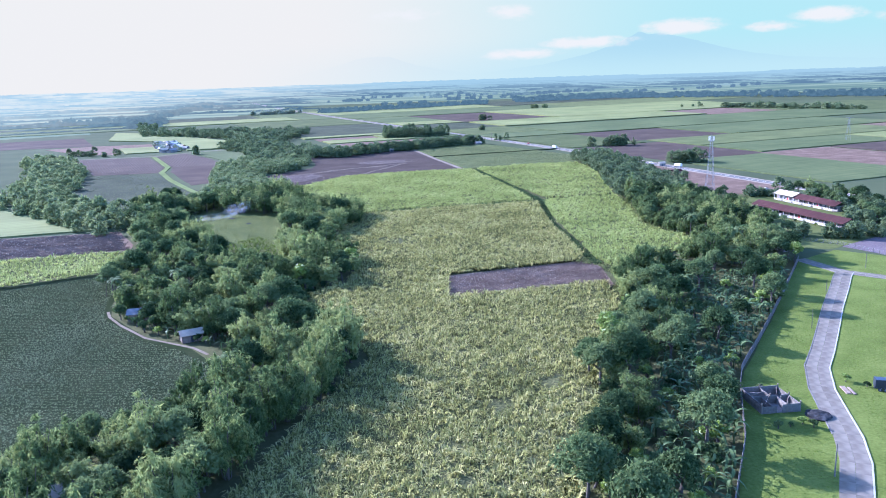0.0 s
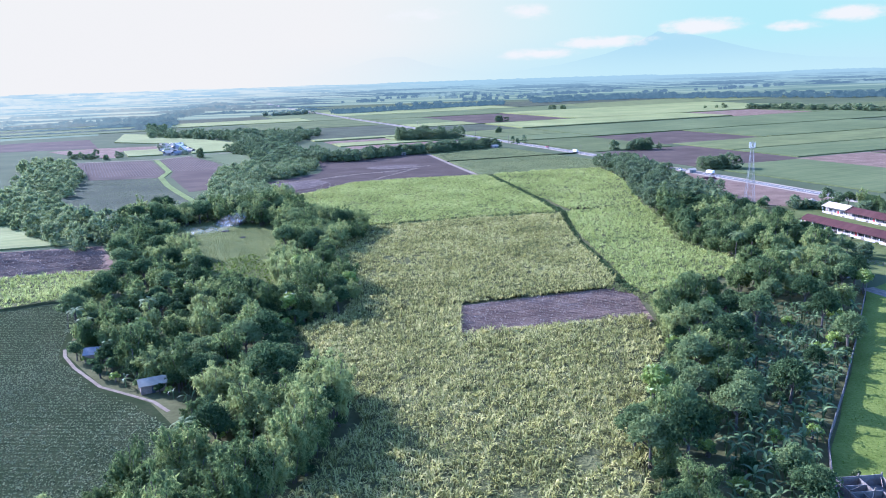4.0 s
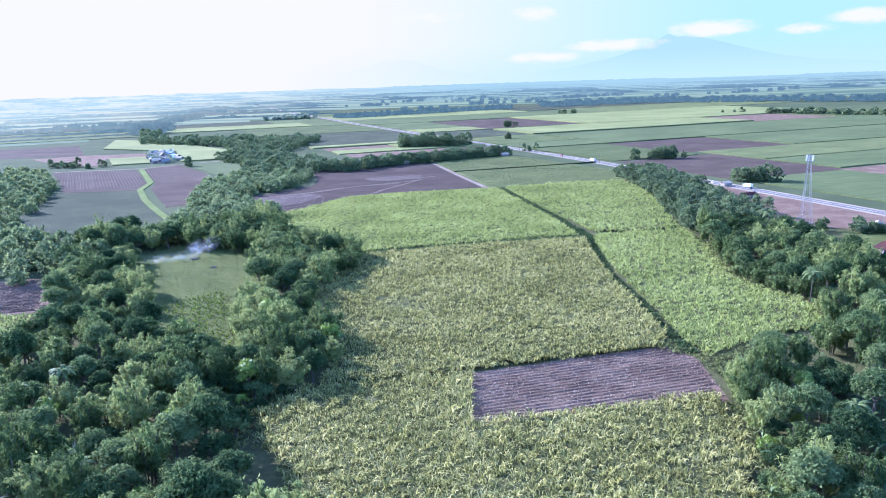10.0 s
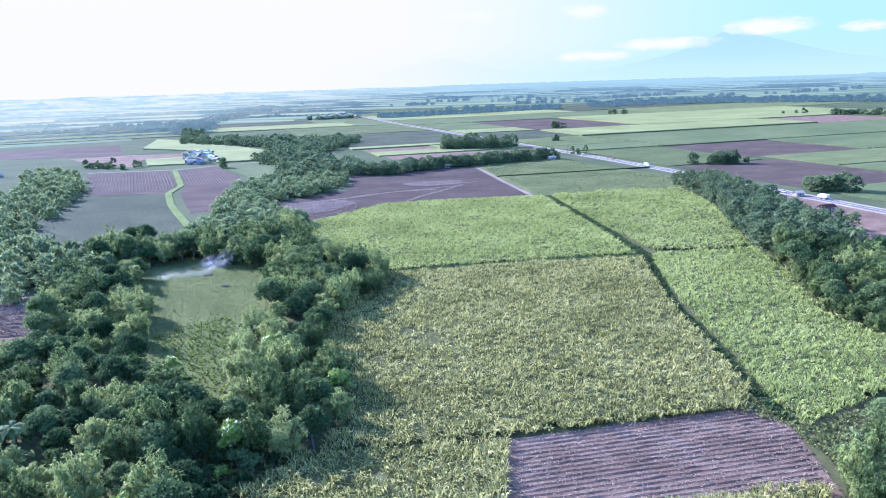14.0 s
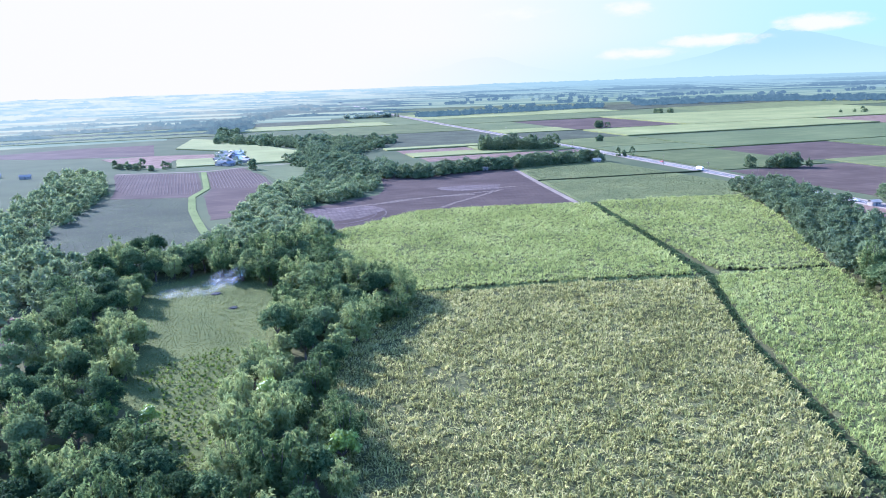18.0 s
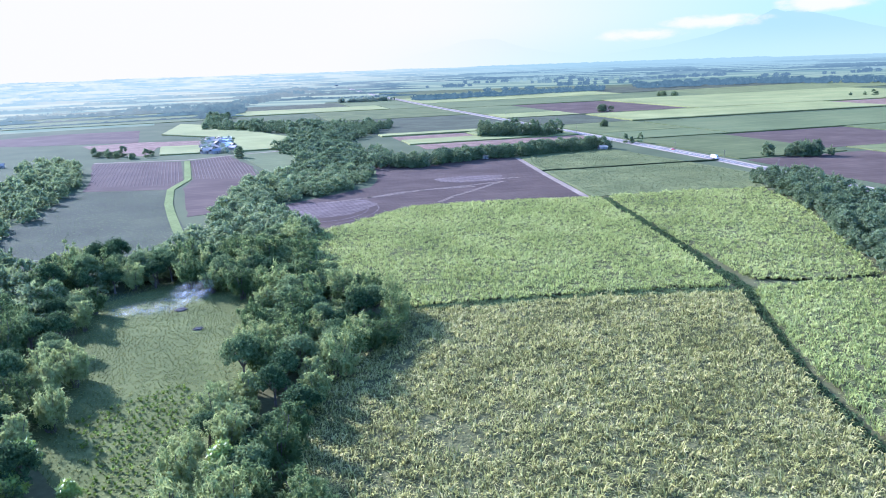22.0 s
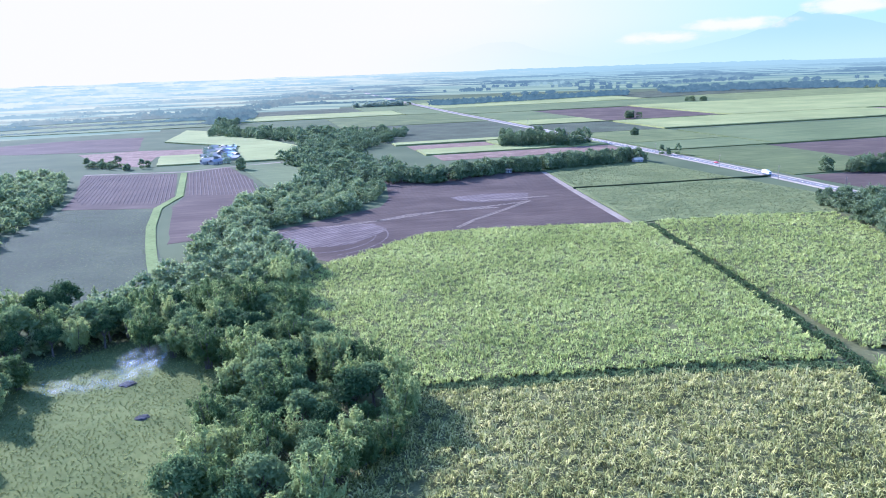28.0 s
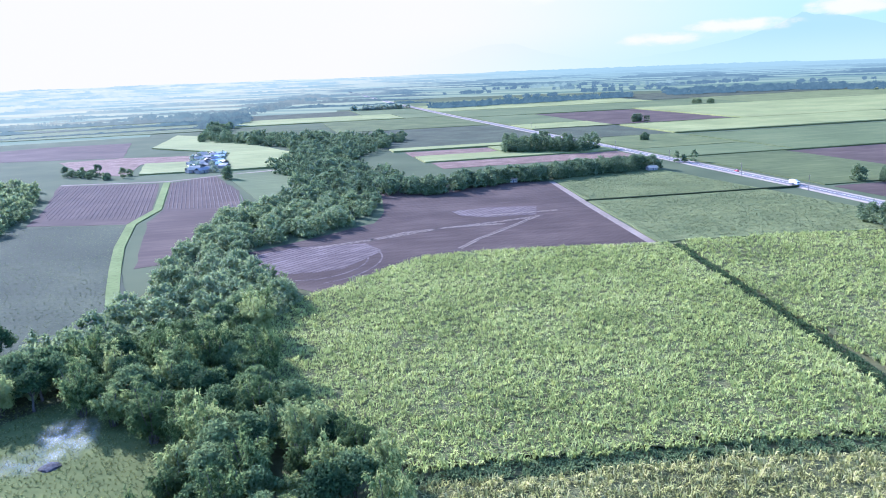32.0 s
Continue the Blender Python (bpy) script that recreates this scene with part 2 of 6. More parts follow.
M = {
    "soil": mat("soil", [(0.045, 0.046, 0.018), (0.07, 0.07, 0.028), (0.105, 0.10, 0.042)], 0.6, 0.05, 1.0, 0.3, 0.02),
    "plain": mat("plain", [(0.035, 0.044, 0.018), (0.055, 0.064, 0.026), (0.078, 0.086, 0.036)], 0.02, 0.004, 1.0, 0.0, 0.02, sheen=0.008),
    "cane_old": mat("cane_old", [(0.100, 0.100, 0.028), (0.235, 0.232, 0.060), (0.365, 0.352, 0.096), (0.480, 0.435, 0.160)], 0.5, 0.045, 0.8, 0, 0.04, island=0.48, leafy=0.42),
    "cane_green": mat("cane_green", [(0.147, 0.173, 0.042), (0.261, 0.296, 0.069), (0.356, 0.388, 0.098), (0.446, 0.456, 0.146)], 0.4, 0.03, 0.8, 0, 0.04, island=0.32, leafy=0.42),
    # dark olive that paints the shade between the cane plants
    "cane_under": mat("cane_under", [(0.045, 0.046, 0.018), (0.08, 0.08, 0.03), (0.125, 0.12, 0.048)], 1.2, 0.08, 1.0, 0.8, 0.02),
    "bamboo": mat("bamboo", [(0.070, 0.098, 0.030), (0.125, 0.162, 0.046), (0.185, 0.222, 0.064), (0.260, 0.285, 0.088)], 0.6, 0.12, 0.85, 0, 0.03, island=0.42, each=0.75, leafy=0.42),
    "leaf": mat("leaf", [(0.034, 0.056, 0.020), (0.062, 0.094, 0.031), (0.096, 0.133, 0.044), (0.140, 0.175, 0.060)], 0.6, 0.12, 0.85, 0, 0.04, island=0.42, each=0.75, leafy=0.4),
    "leaf_lime": mat("leaf_lime", [(0.12, 0.165, 0.018), (0.20, 0.26, 0.03), (0.28, 0.33, 0.05)], 0.5, 0.12, 0.5, 0, 0.4, island=0.25, each=0.3, leafy=0.25),
    "banana": mat("banana", [(0.042, 0.068, 0.022), (0.075, 0.110, 0.034), (0.115, 0.152, 0.050)], 1.5, 0.2, 0.6, 0.05, 0.15, island=0.15, each=0.5, leafy=0.3),
    "bark": mat("bark", [(0.05, 0.042, 0.032), (0.09, 0.076, 0.058), (0.14, 0.12, 0.095)], 3, 0.5, 0.9, 0.1, 0.1),
    # far foliage with haze put into its lightened base and strong sheen
    "wood_hazed": mat("wood_hazed", [(0.15, 0.175, 0.10), (0.21, 0.235, 0.13), (0.265, 0.29, 0.16)], 0.2, 0.02, 0.85, 0, 0.1, island=0.2, leafy=0.4, sheen=0.4),
    "grass": mat("grass", [(0.046, 0.060, 0.009), (0.076, 0.096, 0.014), (0.118, 0.138, 0.026)], 1.3, 0.1, 0.95, 0.4, 0.05, island=0.3),
    "meadow": mat("meadow", [(0.051, 0.060, 0.017), (0.079, 0.089, 0.025), (0.111, 0.119, 0.036)], 0.35, 0.06, 1.0, 0.4, 0.03),
    "plough": mat("plough", [(0.06, 0.045, 0.045), (0.10, 0.075, 0.07), (0.14, 0.11, 0.10)], 1.0, 0.05, 0.9, 0.2, 0.15),
    "plough_far": mat("plough_far", [(0.037, 0.026, 0.018), (0.056, 0.040, 0.027), (0.087, 0.063, 0.043)], 0.3, 0.03, 1.0, 0.25, 0.03, mix=0.6, stretch=(0.1, 1, 1), turn=0.51, sheen=0.006),
    "stubble": mat("stubble", [(0.064, 0.043, 0.027), (0.119, 0.080, 0.053), (0.204, 0.149, 0.102)], 1.4, 0.08, 1.0, 0.25, 0.03),
    "track": mat("track", [(0.107, 0.083, 0.058), (0.155, 0.125, 0.088), (0.209, 0.172, 0.125)], 0.6, 0.05, 1.0, 0.05, 0.03),
    "crop_dark": mat("crop_dark", [(0.034, 0.038, 0.022), (0.052, 0.057, 0.032), (0.085, 0.088, 0.046)], 0.7, 0.03, 1.0, 0.3, 0.02),
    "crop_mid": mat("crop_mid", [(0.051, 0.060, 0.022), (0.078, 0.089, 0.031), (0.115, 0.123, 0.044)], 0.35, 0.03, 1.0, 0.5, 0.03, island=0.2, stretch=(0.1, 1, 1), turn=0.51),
    "crop_bright": mat("crop_bright", [(0.099, 0.107, 0.036), (0.146, 0.154, 0.051), (0.203, 0.206, 0.072)], 0.3, 0.012, 1.0, 0.4, 0.04, stretch=(0.1, 1, 1), turn=0.51),
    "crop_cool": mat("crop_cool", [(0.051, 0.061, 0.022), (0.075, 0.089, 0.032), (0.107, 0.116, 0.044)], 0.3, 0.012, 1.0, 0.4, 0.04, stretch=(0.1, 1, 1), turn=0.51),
    "verge": mat("verge", [(0.109, 0.135, 0.038), (0.164, 0.195, 0.056), (0.218, 0.250, 0.077)], 0.5, 0.05, 0.95, 0.3, 0.04, leafy=0.35),
    "concrete": mat("concrete", [(0.098, 0.084, 0.061), (0.152, 0.130, 0.096), (0.205, 0.178, 0.131)], 0.35, 0.16, 1.0, 0.04, 0.04, each=0.12),
    "kerb": mat("kerb", [(0.24, 0.22, 0.185), (0.32, 0.295, 0.25), (0.40, 0.375, 0.32)], 1.5, 0.3, 0.9, 0.03, 0.1),
    "asphalt": mat("asphalt", [(0.085, 0.077, 0.066), (0.115, 0.105, 0.09), (0.15, 0.138, 0.118)], 0.5, 0.03, 1.0, 0.02, 0.03),
    "shoulder": mat("shoulder", [(0.16, 0.132, 0.09), (0.23, 0.19, 0.132), (0.31, 0.26, 0.185)], 0.4, 0.05, 1.0, 0.03, 0.03),
    "block": mat("block", [(0.085, 0.074, 0.06), (0.13, 0.115, 0.094), (0.185, 0.165, 0.138)], 1.5, 0.2, 0.95, 0.1, 0.1, each=0.2),
    "roof_red": mat("roof_red", [(0.030, 0.013, 0.011), (0.046, 0.019, 0.015), (0.070, 0.032, 0.025)], 0.5, 0.1, 0.8, 0.02, 0.08, stretch=(1, 0.1, 1)),
    "roof_steel": mat("roof_steel", [(0.255, 0.205, 0.138), (0.360, 0.290, 0.196), (0.480, 0.392, 0.264)], 0.8, 0.15, 0.8, 0.02, 0.1),
    "roof_thatch": mat("roof_thatch", [(0.13, 0.12, 0.11), (0.19, 0.175, 0.16), (0.25, 0.235, 0.21)], 2.0, 0.3, 0.9, 0.1),
    "plaster": mat("plaster", [(0.17, 0.15, 0.12), (0.235, 0.21, 0.17), (0.30, 0.275, 0.225)], 1.0, 0.2, 0.95, 0.02, 0.05),
    "plank": mat("plank", [(0.14, 0.10, 0.07), (0.22, 0.16, 0.11), (0.30, 0.23, 0.16)], 2.0, 0.4, 0.85, 0.05),
    "steel": mat("steel", [(0.14, 0.135, 0.125), (0.19, 0.185, 0.17), (0.24, 0.23, 0.215)], 2.0, 0.3, 0.6, 0.0, 0.3),
    "dark": mat("dark", [(0.02, 0.025, 0.035), (0.035, 0.04, 0.05), (0.05, 0.055, 0.065)], 1.5, 0.3, 0.4),
    "paint_white": mat("paint_white", [(0.48, 0.46, 0.42), (0.55, 0.53, 0.49), (0.62, 0.60, 0.55)], 2, 0.3, 0.5, 0, 0.3),
    "paint_red": mat("paint_red", [(0.3, 0.03, 0.03), (0.4, 0.05, 0.04), (0.5, 0.07, 0.05)], 2, 0.3, 0.3, 0, 0.5),
    # near-black base; in the cane ditches it paints shade as well as weeds
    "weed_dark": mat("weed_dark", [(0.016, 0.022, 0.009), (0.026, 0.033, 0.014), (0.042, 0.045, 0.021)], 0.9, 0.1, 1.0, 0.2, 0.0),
    "truck_blue": mat("truck_blue", [(0.014, 0.016, 0.024), (0.022, 0.026, 0.038), (0.035, 0.04, 0.055)], 1.5, 0.3, 0.35, 0, 0.5),
    "tuft": mat("tuft", [(0.105, 0.12, 0.036), (0.17, 0.184, 0.054), (0.245, 0.248, 0.082)], 0.5, 0.06, 0.9, 0, 0.05, island=0.35, leafy=0.38),
    "low_leaf": mat("low_leaf", [(0.086, 0.101, 0.047), (0.131, 0.151, 0.067), (0.188, 0.205, 0.095)], 0.7, 0.04, 0.8, 0, 0.08, island=0.3, leafy=0.35),
    "lawn_blade": mat("lawn_blade", [(0.080, 0.115, 0.014), (0.120, 0.168, 0.022), (0.170, 0.212, 0.036)], 0.5, 0.06, 0.9, 0, 0.05, island=0.3, leafy=0.45),
    # the sheen on both belt materials imitates haze over the trees
    "belt_bamboo": mat("belt_bamboo", [(0.085, 0.112, 0.040), (0.145, 0.178, 0.062), (0.205, 0.238, 0.086), (0.270, 0.295, 0.112)], 0.25, 0.06, 0.85, 0, 0.03, island=0.26, leafy=0.42, mix=0.6, sheen=0.15),
    "belt_leaf": mat("belt_leaf", [(0.052, 0.075, 0.028), (0.090, 0.119, 0.044), (0.130, 0.162, 0.060), (0.175, 0.205, 0.078)], 0.25, 0.07, 0.85, 0, 0.03, island=0.26, leafy=0.4, mix=0.6, sheen=0.15),
    "palm_leaf": mat("palm_leaf", [(0.063, 0.088, 0.029), (0.105, 0.135, 0.044), (0.154, 0.182, 0.065)], 1.5, 0.2, 0.7, 0, 0.08, island=0.15, each=0.3, leafy=0.3),
    "straw": mat("straw", [(0.13, 0.095, 0.06), (0.215, 0.165, 0.11), (0.31, 0.25, 0.18)], 1.5, 0.1, 0.95, 0, 0.05, island=0.4),
    "furrow": mat("furrow", [(0.058, 0.047, 0.037), (0.084, 0.07, 0.055), (0.115, 0.097, 0.077)], 0.8, 0.05, 1.0, 0.1, 0.02),
    "bean_leaf": mat("bean_leaf", [(0.062, 0.075, 0.03), (0.098, 0.115, 0.044), (0.145, 0.158, 0.062)], 0.5, 0.05, 0.9, 0, 0.04, island=0.35, leafy=0.3),
    "dry_soil": mat("dry_soil", [(0.060, 0.046, 0.037), (0.096, 0.075, 0.061), (0.152, 0.124, 0.101)], 0.22, 0.04, 1.0, 0.2, 0.02, mix=0.35, stretch=(0.35, 1, 1), turn=0.9),
    "ash": mat("ash", [(0.012, 0.012, 0.011), (0.03, 0.029, 0.028), (0.08, 0.078, 0.075)], 1.2, 0.3, 0.95, 0.2, 0.05),
}


def glow(name, stops_build):
    """A backdrop that glows by itself; its haze is painted into the colour."""
    m = bpy.data.materials.new(name)
    m.use_nodes = True
    n, l = m.node_tree.nodes, m.node_tree.links
    n.remove(n["Principled BSDF"])
    em = n.new("ShaderNodeEmission")
    l.new(stops_build(n, l), em.inputs["Color"])
    l.new(em.outputs[0], n["Material Output"].inputs["Surface"])
    return m


def span(n, l, socket, lo, hi):
    node = n.new("ShaderNodeMapRange")
    node.interpolation_type = "SMOOTHSTEP"
    node.inputs["From Min"].default_value, node.inputs["From Max"].default_value = lo, hi
    l.new(socket, node.inputs["Value"])
    return node.outputs["Result"]


def blend(n, l, fac, a, b):
    node = n.new("ShaderNodeMix")
    node.data_type = "RGBA"
    for socket, value in ((node.inputs[0], fac), (node.inputs[6], a), (node.inputs[7], b)):
        if isinstance(value, tuple):
            socket.default_value = (*value, 1)
        elif isinstance(value, float):
            socket.default_value = value
        else:
            l.new(value, socket)
    return node.outputs[2]


MID = (-20.0, 160.0)  # the middle of the plain
BRIGHT = (3.67, 4.58, 8.0)  # what the exposure and white balance make of one unit of light


def seen(r, g, b):
    """A backdrop's light that comes out at the given linear colour."""
    return (r / BRIGHT[0], g / BRIGHT[1], b / BRIGHT[2])


SKY_WHITE, SKY_BLUE, HORIZON = seen(0.93, 0.93, 0.875), seen(0.55, 0.88, 0.92), seen(0.62, 0.87, 0.93)


CLOUDS = [(-1.3, 4.5, 2.6, 0.8, 0.75), (20.4, 3.3, 3.0, 0.7, 1.0), (17.0, 2.7, 2.6, 0.5, 0.8), (11.0, 3.0, 3.8, 0.75, 1.0), (4.4, 2.15, 4.6, 0.6, 1.0), (-0.5, 1.5, 4.2, 0.55, 0.9), (26, 3.0, 4, 0.8, 0.7), (-9, 4.6, 4, 0.9, 0.6)]  # azimuth, height, half width and half height in degrees, strength


def clouds(n, l, tc, col):
    """Small white clouds low over the mountain, ragged by noise."""
    mp, no = n.new("ShaderNodeMapping"), n.new("ShaderNodeTexNoise")
    mp.inputs["Scale"].default_value = (1, 1, 2.6)
    l.new(tc.outputs["Object"], mp.inputs["Vector"])
    l.new(mp.outputs[0], no.inputs["Vector"])
    no.inputs["Scale"].default_value, no.inputs["Detail"].default_value, no.inputs["Roughness"].default_value = 0.006, 7, 0.6
    total = None
    for az, el, w, h, strength in CLOUDS:
        mid = n.new("ShaderNodeMapping")
        r, a = 4560.0, radians(az)
        mid.vector_type = "TEXTURE"
        mid.inputs["Location"].default_value = (MID[0] + r * math.sin(a), MID[1] + r * math.cos(a), 79 + r * math.tan(radians(el)))
        mid.inputs["Rotation"].default_value = (0, 0, -a)
        mid.inputs["Scale"].default_value = (r * radians(w), 2000, r * radians(h))
        gr = n.new("ShaderNodeTexGradient")
        gr.gradient_type = "SPHERICAL"
        l.new(tc.outputs["Object"], mid.inputs["Vector"])
        l.new(mid.outputs[0], gr.inputs[0])
        k = n.new("ShaderNodeMath")
        k.operation, k.inputs[1].default_value = "MULTIPLY", strength
        l.new(gr.outputs["Fac"], k.inputs[0])
        if total is None:
            total = k.outputs[0]
        else:
            mx = n.new("ShaderNodeMath")
            mx.operation = "MAXIMUM"
            l.new(total, mx.inputs[0]), l.new(k.outputs[0], mx.inputs[1])
            total = mx.outputs[0]
    add = n.new("ShaderNodeMath")
    add.operation = "MULTIPLY_ADD"
    add.inputs[1].default_value = 1.5
    l.new(no.outputs["Fac"], add.inputs[0])
    l.new(total, add.inputs[2])
    cover = n.new("ShaderNodeMath")
    cover.operation = "MULTIPLY"
    l.new(span(n, l, add.outputs[0], 0.8, 1.45), cover.inputs[0])
    l.new(span(n, l, total, 0.0, 0.3), cover.inputs[1])
    return blend(n, l, cover.outputs[0], col, seen(0.93, 0.95, 0.93))


def sky_colour(n, l):
    tc, sx = n.new("ShaderNodeTexCoord"), n.new("ShaderNodeSeparateXYZ")
    l.new(tc.outputs["Object"], sx.inputs[0])
    base = blend(n, l, span(n, l, sx.outputs[0], -1400, 1250), SKY_WHITE, SKY_BLUE)
    low = blend(n, l, span(n, l, sx.outputs[0], -1900, 500), SKY_WHITE, HORIZON)
    return clouds(n, l, tc, blend(n, l, span(n, l, sx.outputs[2], 60, 330), low, base))


# glowing mountain with haze painted in, thickest at its foot and westward
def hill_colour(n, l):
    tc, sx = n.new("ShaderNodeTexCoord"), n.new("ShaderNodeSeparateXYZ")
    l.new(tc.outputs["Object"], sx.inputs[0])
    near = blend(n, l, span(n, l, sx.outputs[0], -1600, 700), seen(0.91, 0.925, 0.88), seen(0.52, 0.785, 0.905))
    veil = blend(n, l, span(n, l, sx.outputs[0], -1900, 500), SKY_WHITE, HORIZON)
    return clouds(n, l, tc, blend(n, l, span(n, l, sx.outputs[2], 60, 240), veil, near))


# haze painted as glow on far trees: paler with distance, whitest in the west
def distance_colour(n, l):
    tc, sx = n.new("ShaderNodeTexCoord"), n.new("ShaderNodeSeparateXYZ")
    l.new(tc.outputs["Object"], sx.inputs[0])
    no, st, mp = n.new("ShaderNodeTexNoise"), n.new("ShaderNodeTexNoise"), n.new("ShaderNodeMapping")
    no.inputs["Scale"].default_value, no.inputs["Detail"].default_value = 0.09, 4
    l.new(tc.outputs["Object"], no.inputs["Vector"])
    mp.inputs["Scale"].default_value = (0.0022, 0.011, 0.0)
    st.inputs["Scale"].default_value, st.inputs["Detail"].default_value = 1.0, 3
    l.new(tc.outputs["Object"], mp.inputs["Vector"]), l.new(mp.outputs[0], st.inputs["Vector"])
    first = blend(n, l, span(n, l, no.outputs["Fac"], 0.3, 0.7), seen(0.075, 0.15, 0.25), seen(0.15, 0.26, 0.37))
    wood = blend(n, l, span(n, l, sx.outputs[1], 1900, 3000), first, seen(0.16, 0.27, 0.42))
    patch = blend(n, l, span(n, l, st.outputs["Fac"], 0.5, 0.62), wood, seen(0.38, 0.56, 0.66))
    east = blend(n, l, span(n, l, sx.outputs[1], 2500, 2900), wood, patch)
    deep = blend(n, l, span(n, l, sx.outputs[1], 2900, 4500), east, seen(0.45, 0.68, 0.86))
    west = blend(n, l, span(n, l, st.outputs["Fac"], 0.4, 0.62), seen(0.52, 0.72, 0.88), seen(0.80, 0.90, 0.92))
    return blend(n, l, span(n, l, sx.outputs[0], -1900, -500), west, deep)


# glowing ground with haze painted in, paler far out and westward
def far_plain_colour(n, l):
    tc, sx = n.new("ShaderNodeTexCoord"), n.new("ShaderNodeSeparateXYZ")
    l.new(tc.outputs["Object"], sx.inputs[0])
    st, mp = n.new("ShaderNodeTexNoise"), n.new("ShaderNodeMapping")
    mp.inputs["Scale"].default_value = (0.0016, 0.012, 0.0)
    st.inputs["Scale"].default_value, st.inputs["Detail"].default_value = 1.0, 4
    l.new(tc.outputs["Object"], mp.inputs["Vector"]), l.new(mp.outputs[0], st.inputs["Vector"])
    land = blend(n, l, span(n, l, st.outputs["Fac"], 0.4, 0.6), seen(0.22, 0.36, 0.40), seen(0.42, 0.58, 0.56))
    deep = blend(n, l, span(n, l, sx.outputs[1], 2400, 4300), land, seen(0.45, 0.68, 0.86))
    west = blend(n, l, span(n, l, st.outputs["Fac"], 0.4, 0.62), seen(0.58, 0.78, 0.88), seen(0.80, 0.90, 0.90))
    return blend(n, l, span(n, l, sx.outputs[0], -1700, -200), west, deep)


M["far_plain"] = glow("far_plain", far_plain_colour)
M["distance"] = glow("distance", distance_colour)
M["sky"] = glow("sky", sky_colour)
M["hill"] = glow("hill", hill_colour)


# ---- mesh helpers ----
def mesh_of(name, verts, faces, smooth=False):
    """A mesh from an array of places and an array of faces that all have as many corners."""
    verts, faces = np.asarray(verts, np.float32), np.asarray(faces, np.int32)
    me = bpy.data.meshes.new(name)
    me.vertices.add(len(verts))
    me.vertices.foreach_set("co", verts.ravel())
    k = faces.shape[1]
    me.loops.add(faces.size)
    me.loops.foreach_set("vertex_index", faces.ravel())
    me.polygons.add(len(faces))
    me.polygons.foreach_set("loop_start", np.arange(0, faces.size, k, dtype=np.int32))
    me.polygons.foreach_set("use_smooth", np.full(len(faces), smooth))
    me.update(calc_edges=True)
    return me


def mesh_mixed(name, verts, quads, tris):
    """A mesh of quads and triangles."""
    me = bpy.data.meshes.new(name)
    me.vertices.add(len(verts))
    me.vertices.foreach_set("co", np.asarray(verts, np.float32).ravel())
    loops = np.concatenate([quads.ravel(), tris.ravel()]).astype(np.int32)
    me.loops.add(len(loops))
    me.loops.foreach_set("vertex_index", loops)
    me.polygons.add(len(quads) + len(tris))
    me.polygons.foreach_set("loop_start", np.concatenate([np.arange(len(quads)) * 4, quads.size + np.arange(len(tris)) * 3]).astype(np.int32))
    me.update(calc_edges=True)
    return me


def put(name, me, material, parent=None, label="", category="", group="", kind=""):
    if not me.materials:
        me.materials.append(material)
    ob = new(name, me)
    ob.parent = parent
    return tagged(ob, label, category, group, kind)


def part(name, bm, material, parent, label=""):
    me = bpy.data.meshes.new(name)
    bm.to_mesh(me)
    bm.free()
    return put(name, me, material, parent, label)


def thing(name, m, label, category, group="", kind=""):
    ob = new(name)
    ob.matrix_world = m
    return tagged(ob, label, category, group, kind)


def box(bm, x0, y0, z0, x1, y1, z1, bevel=0.0):
    r = bmesh.ops.create_cube(bm, size=1)
    bmesh.ops.scale(bm, vec=(x1 - x0, y1 - y0, z1 - z0), verts=r["verts"])
    bmesh.ops.translate(bm, vec=((x0 + x1) / 2, (y0 + y1) / 2, (z0 + z1) / 2), verts=r["verts"])
    if bevel:
        bmesh.ops.bevel(bm, geom=list({e for v in r["verts"] for e in v.link_edges}), offset=bevel, segments=1, affect="EDGES")
    return bm


def tube(bm, a, b, r0, r1, n=6):
    a, b = Vector(a), Vector(b)
    r = bmesh.ops.create_cone(bm, cap_ends=True, segments=n, radius1=r0, radius2=r1, depth=(b - a).length)
    bmesh.ops.transform(bm, matrix=Matrix.Translation((a + b) / 2) @ (b - a).to_track_quat("Z", "Y").to_matrix().to_4x4(), verts=r["verts"])
    return bm


def rise(x, y):
    """Lifts the far plain so that its horizon sits right in the camera's view."""
    d = np.hypot(np.asarray(x) - MID[0], np.asarray(y) - MID[1])
    return 55 * np.clip((d - 1700) / 2900, 0, 1) ** 1.5


def inside(poly, x, y):
    x, y = np.asarray(x), np.asarray(y)
    hit = np.zeros(x.shape, bool)
    for (x0, y0), (x1, y1) in zip(poly, poly[1:] + poly[:1]):
        if y0 != y1:
            hit ^= ((y0 > y) != (y1 > y)) & (x < (x1 - x0) * (y - y0) / (y1 - y0) + x0)
    return hit


def sown(poly, step, seed, jitter=0.5, turn=0.0):
    """Places in an outline, on a jittered grid."""
    rng = np.random.default_rng(seed)
    p = np.array(poly)
    c, reach = p.mean(0), np.hypot(*(p - p.mean(0)).T).max() + step
    g = np.arange(-reach, reach, step)
    x, y = (v.ravel() for v in np.meshgrid(g, g))
    x, y = x + rng.uniform(-jitter, jitter, x.size) * step, y + rng.uniform(-jitter, jitter, x.size) * step
    x, y = c[0] + x * math.cos(turn) - y * math.sin(turn), c[1] + x * math.sin(turn) + y * math.cos(turn)
    keep = inside(poly, x, y)
    return np.stack([x[keep], y[keep]], 1)


def uv(u, v):
    """From the grid of the far fields, which runs along the highway, into the plan."""
    return ((0.87 * u - 0.485 * v) / 0.9921, (0.485 * u + 0.87 * v) / 0.9921)


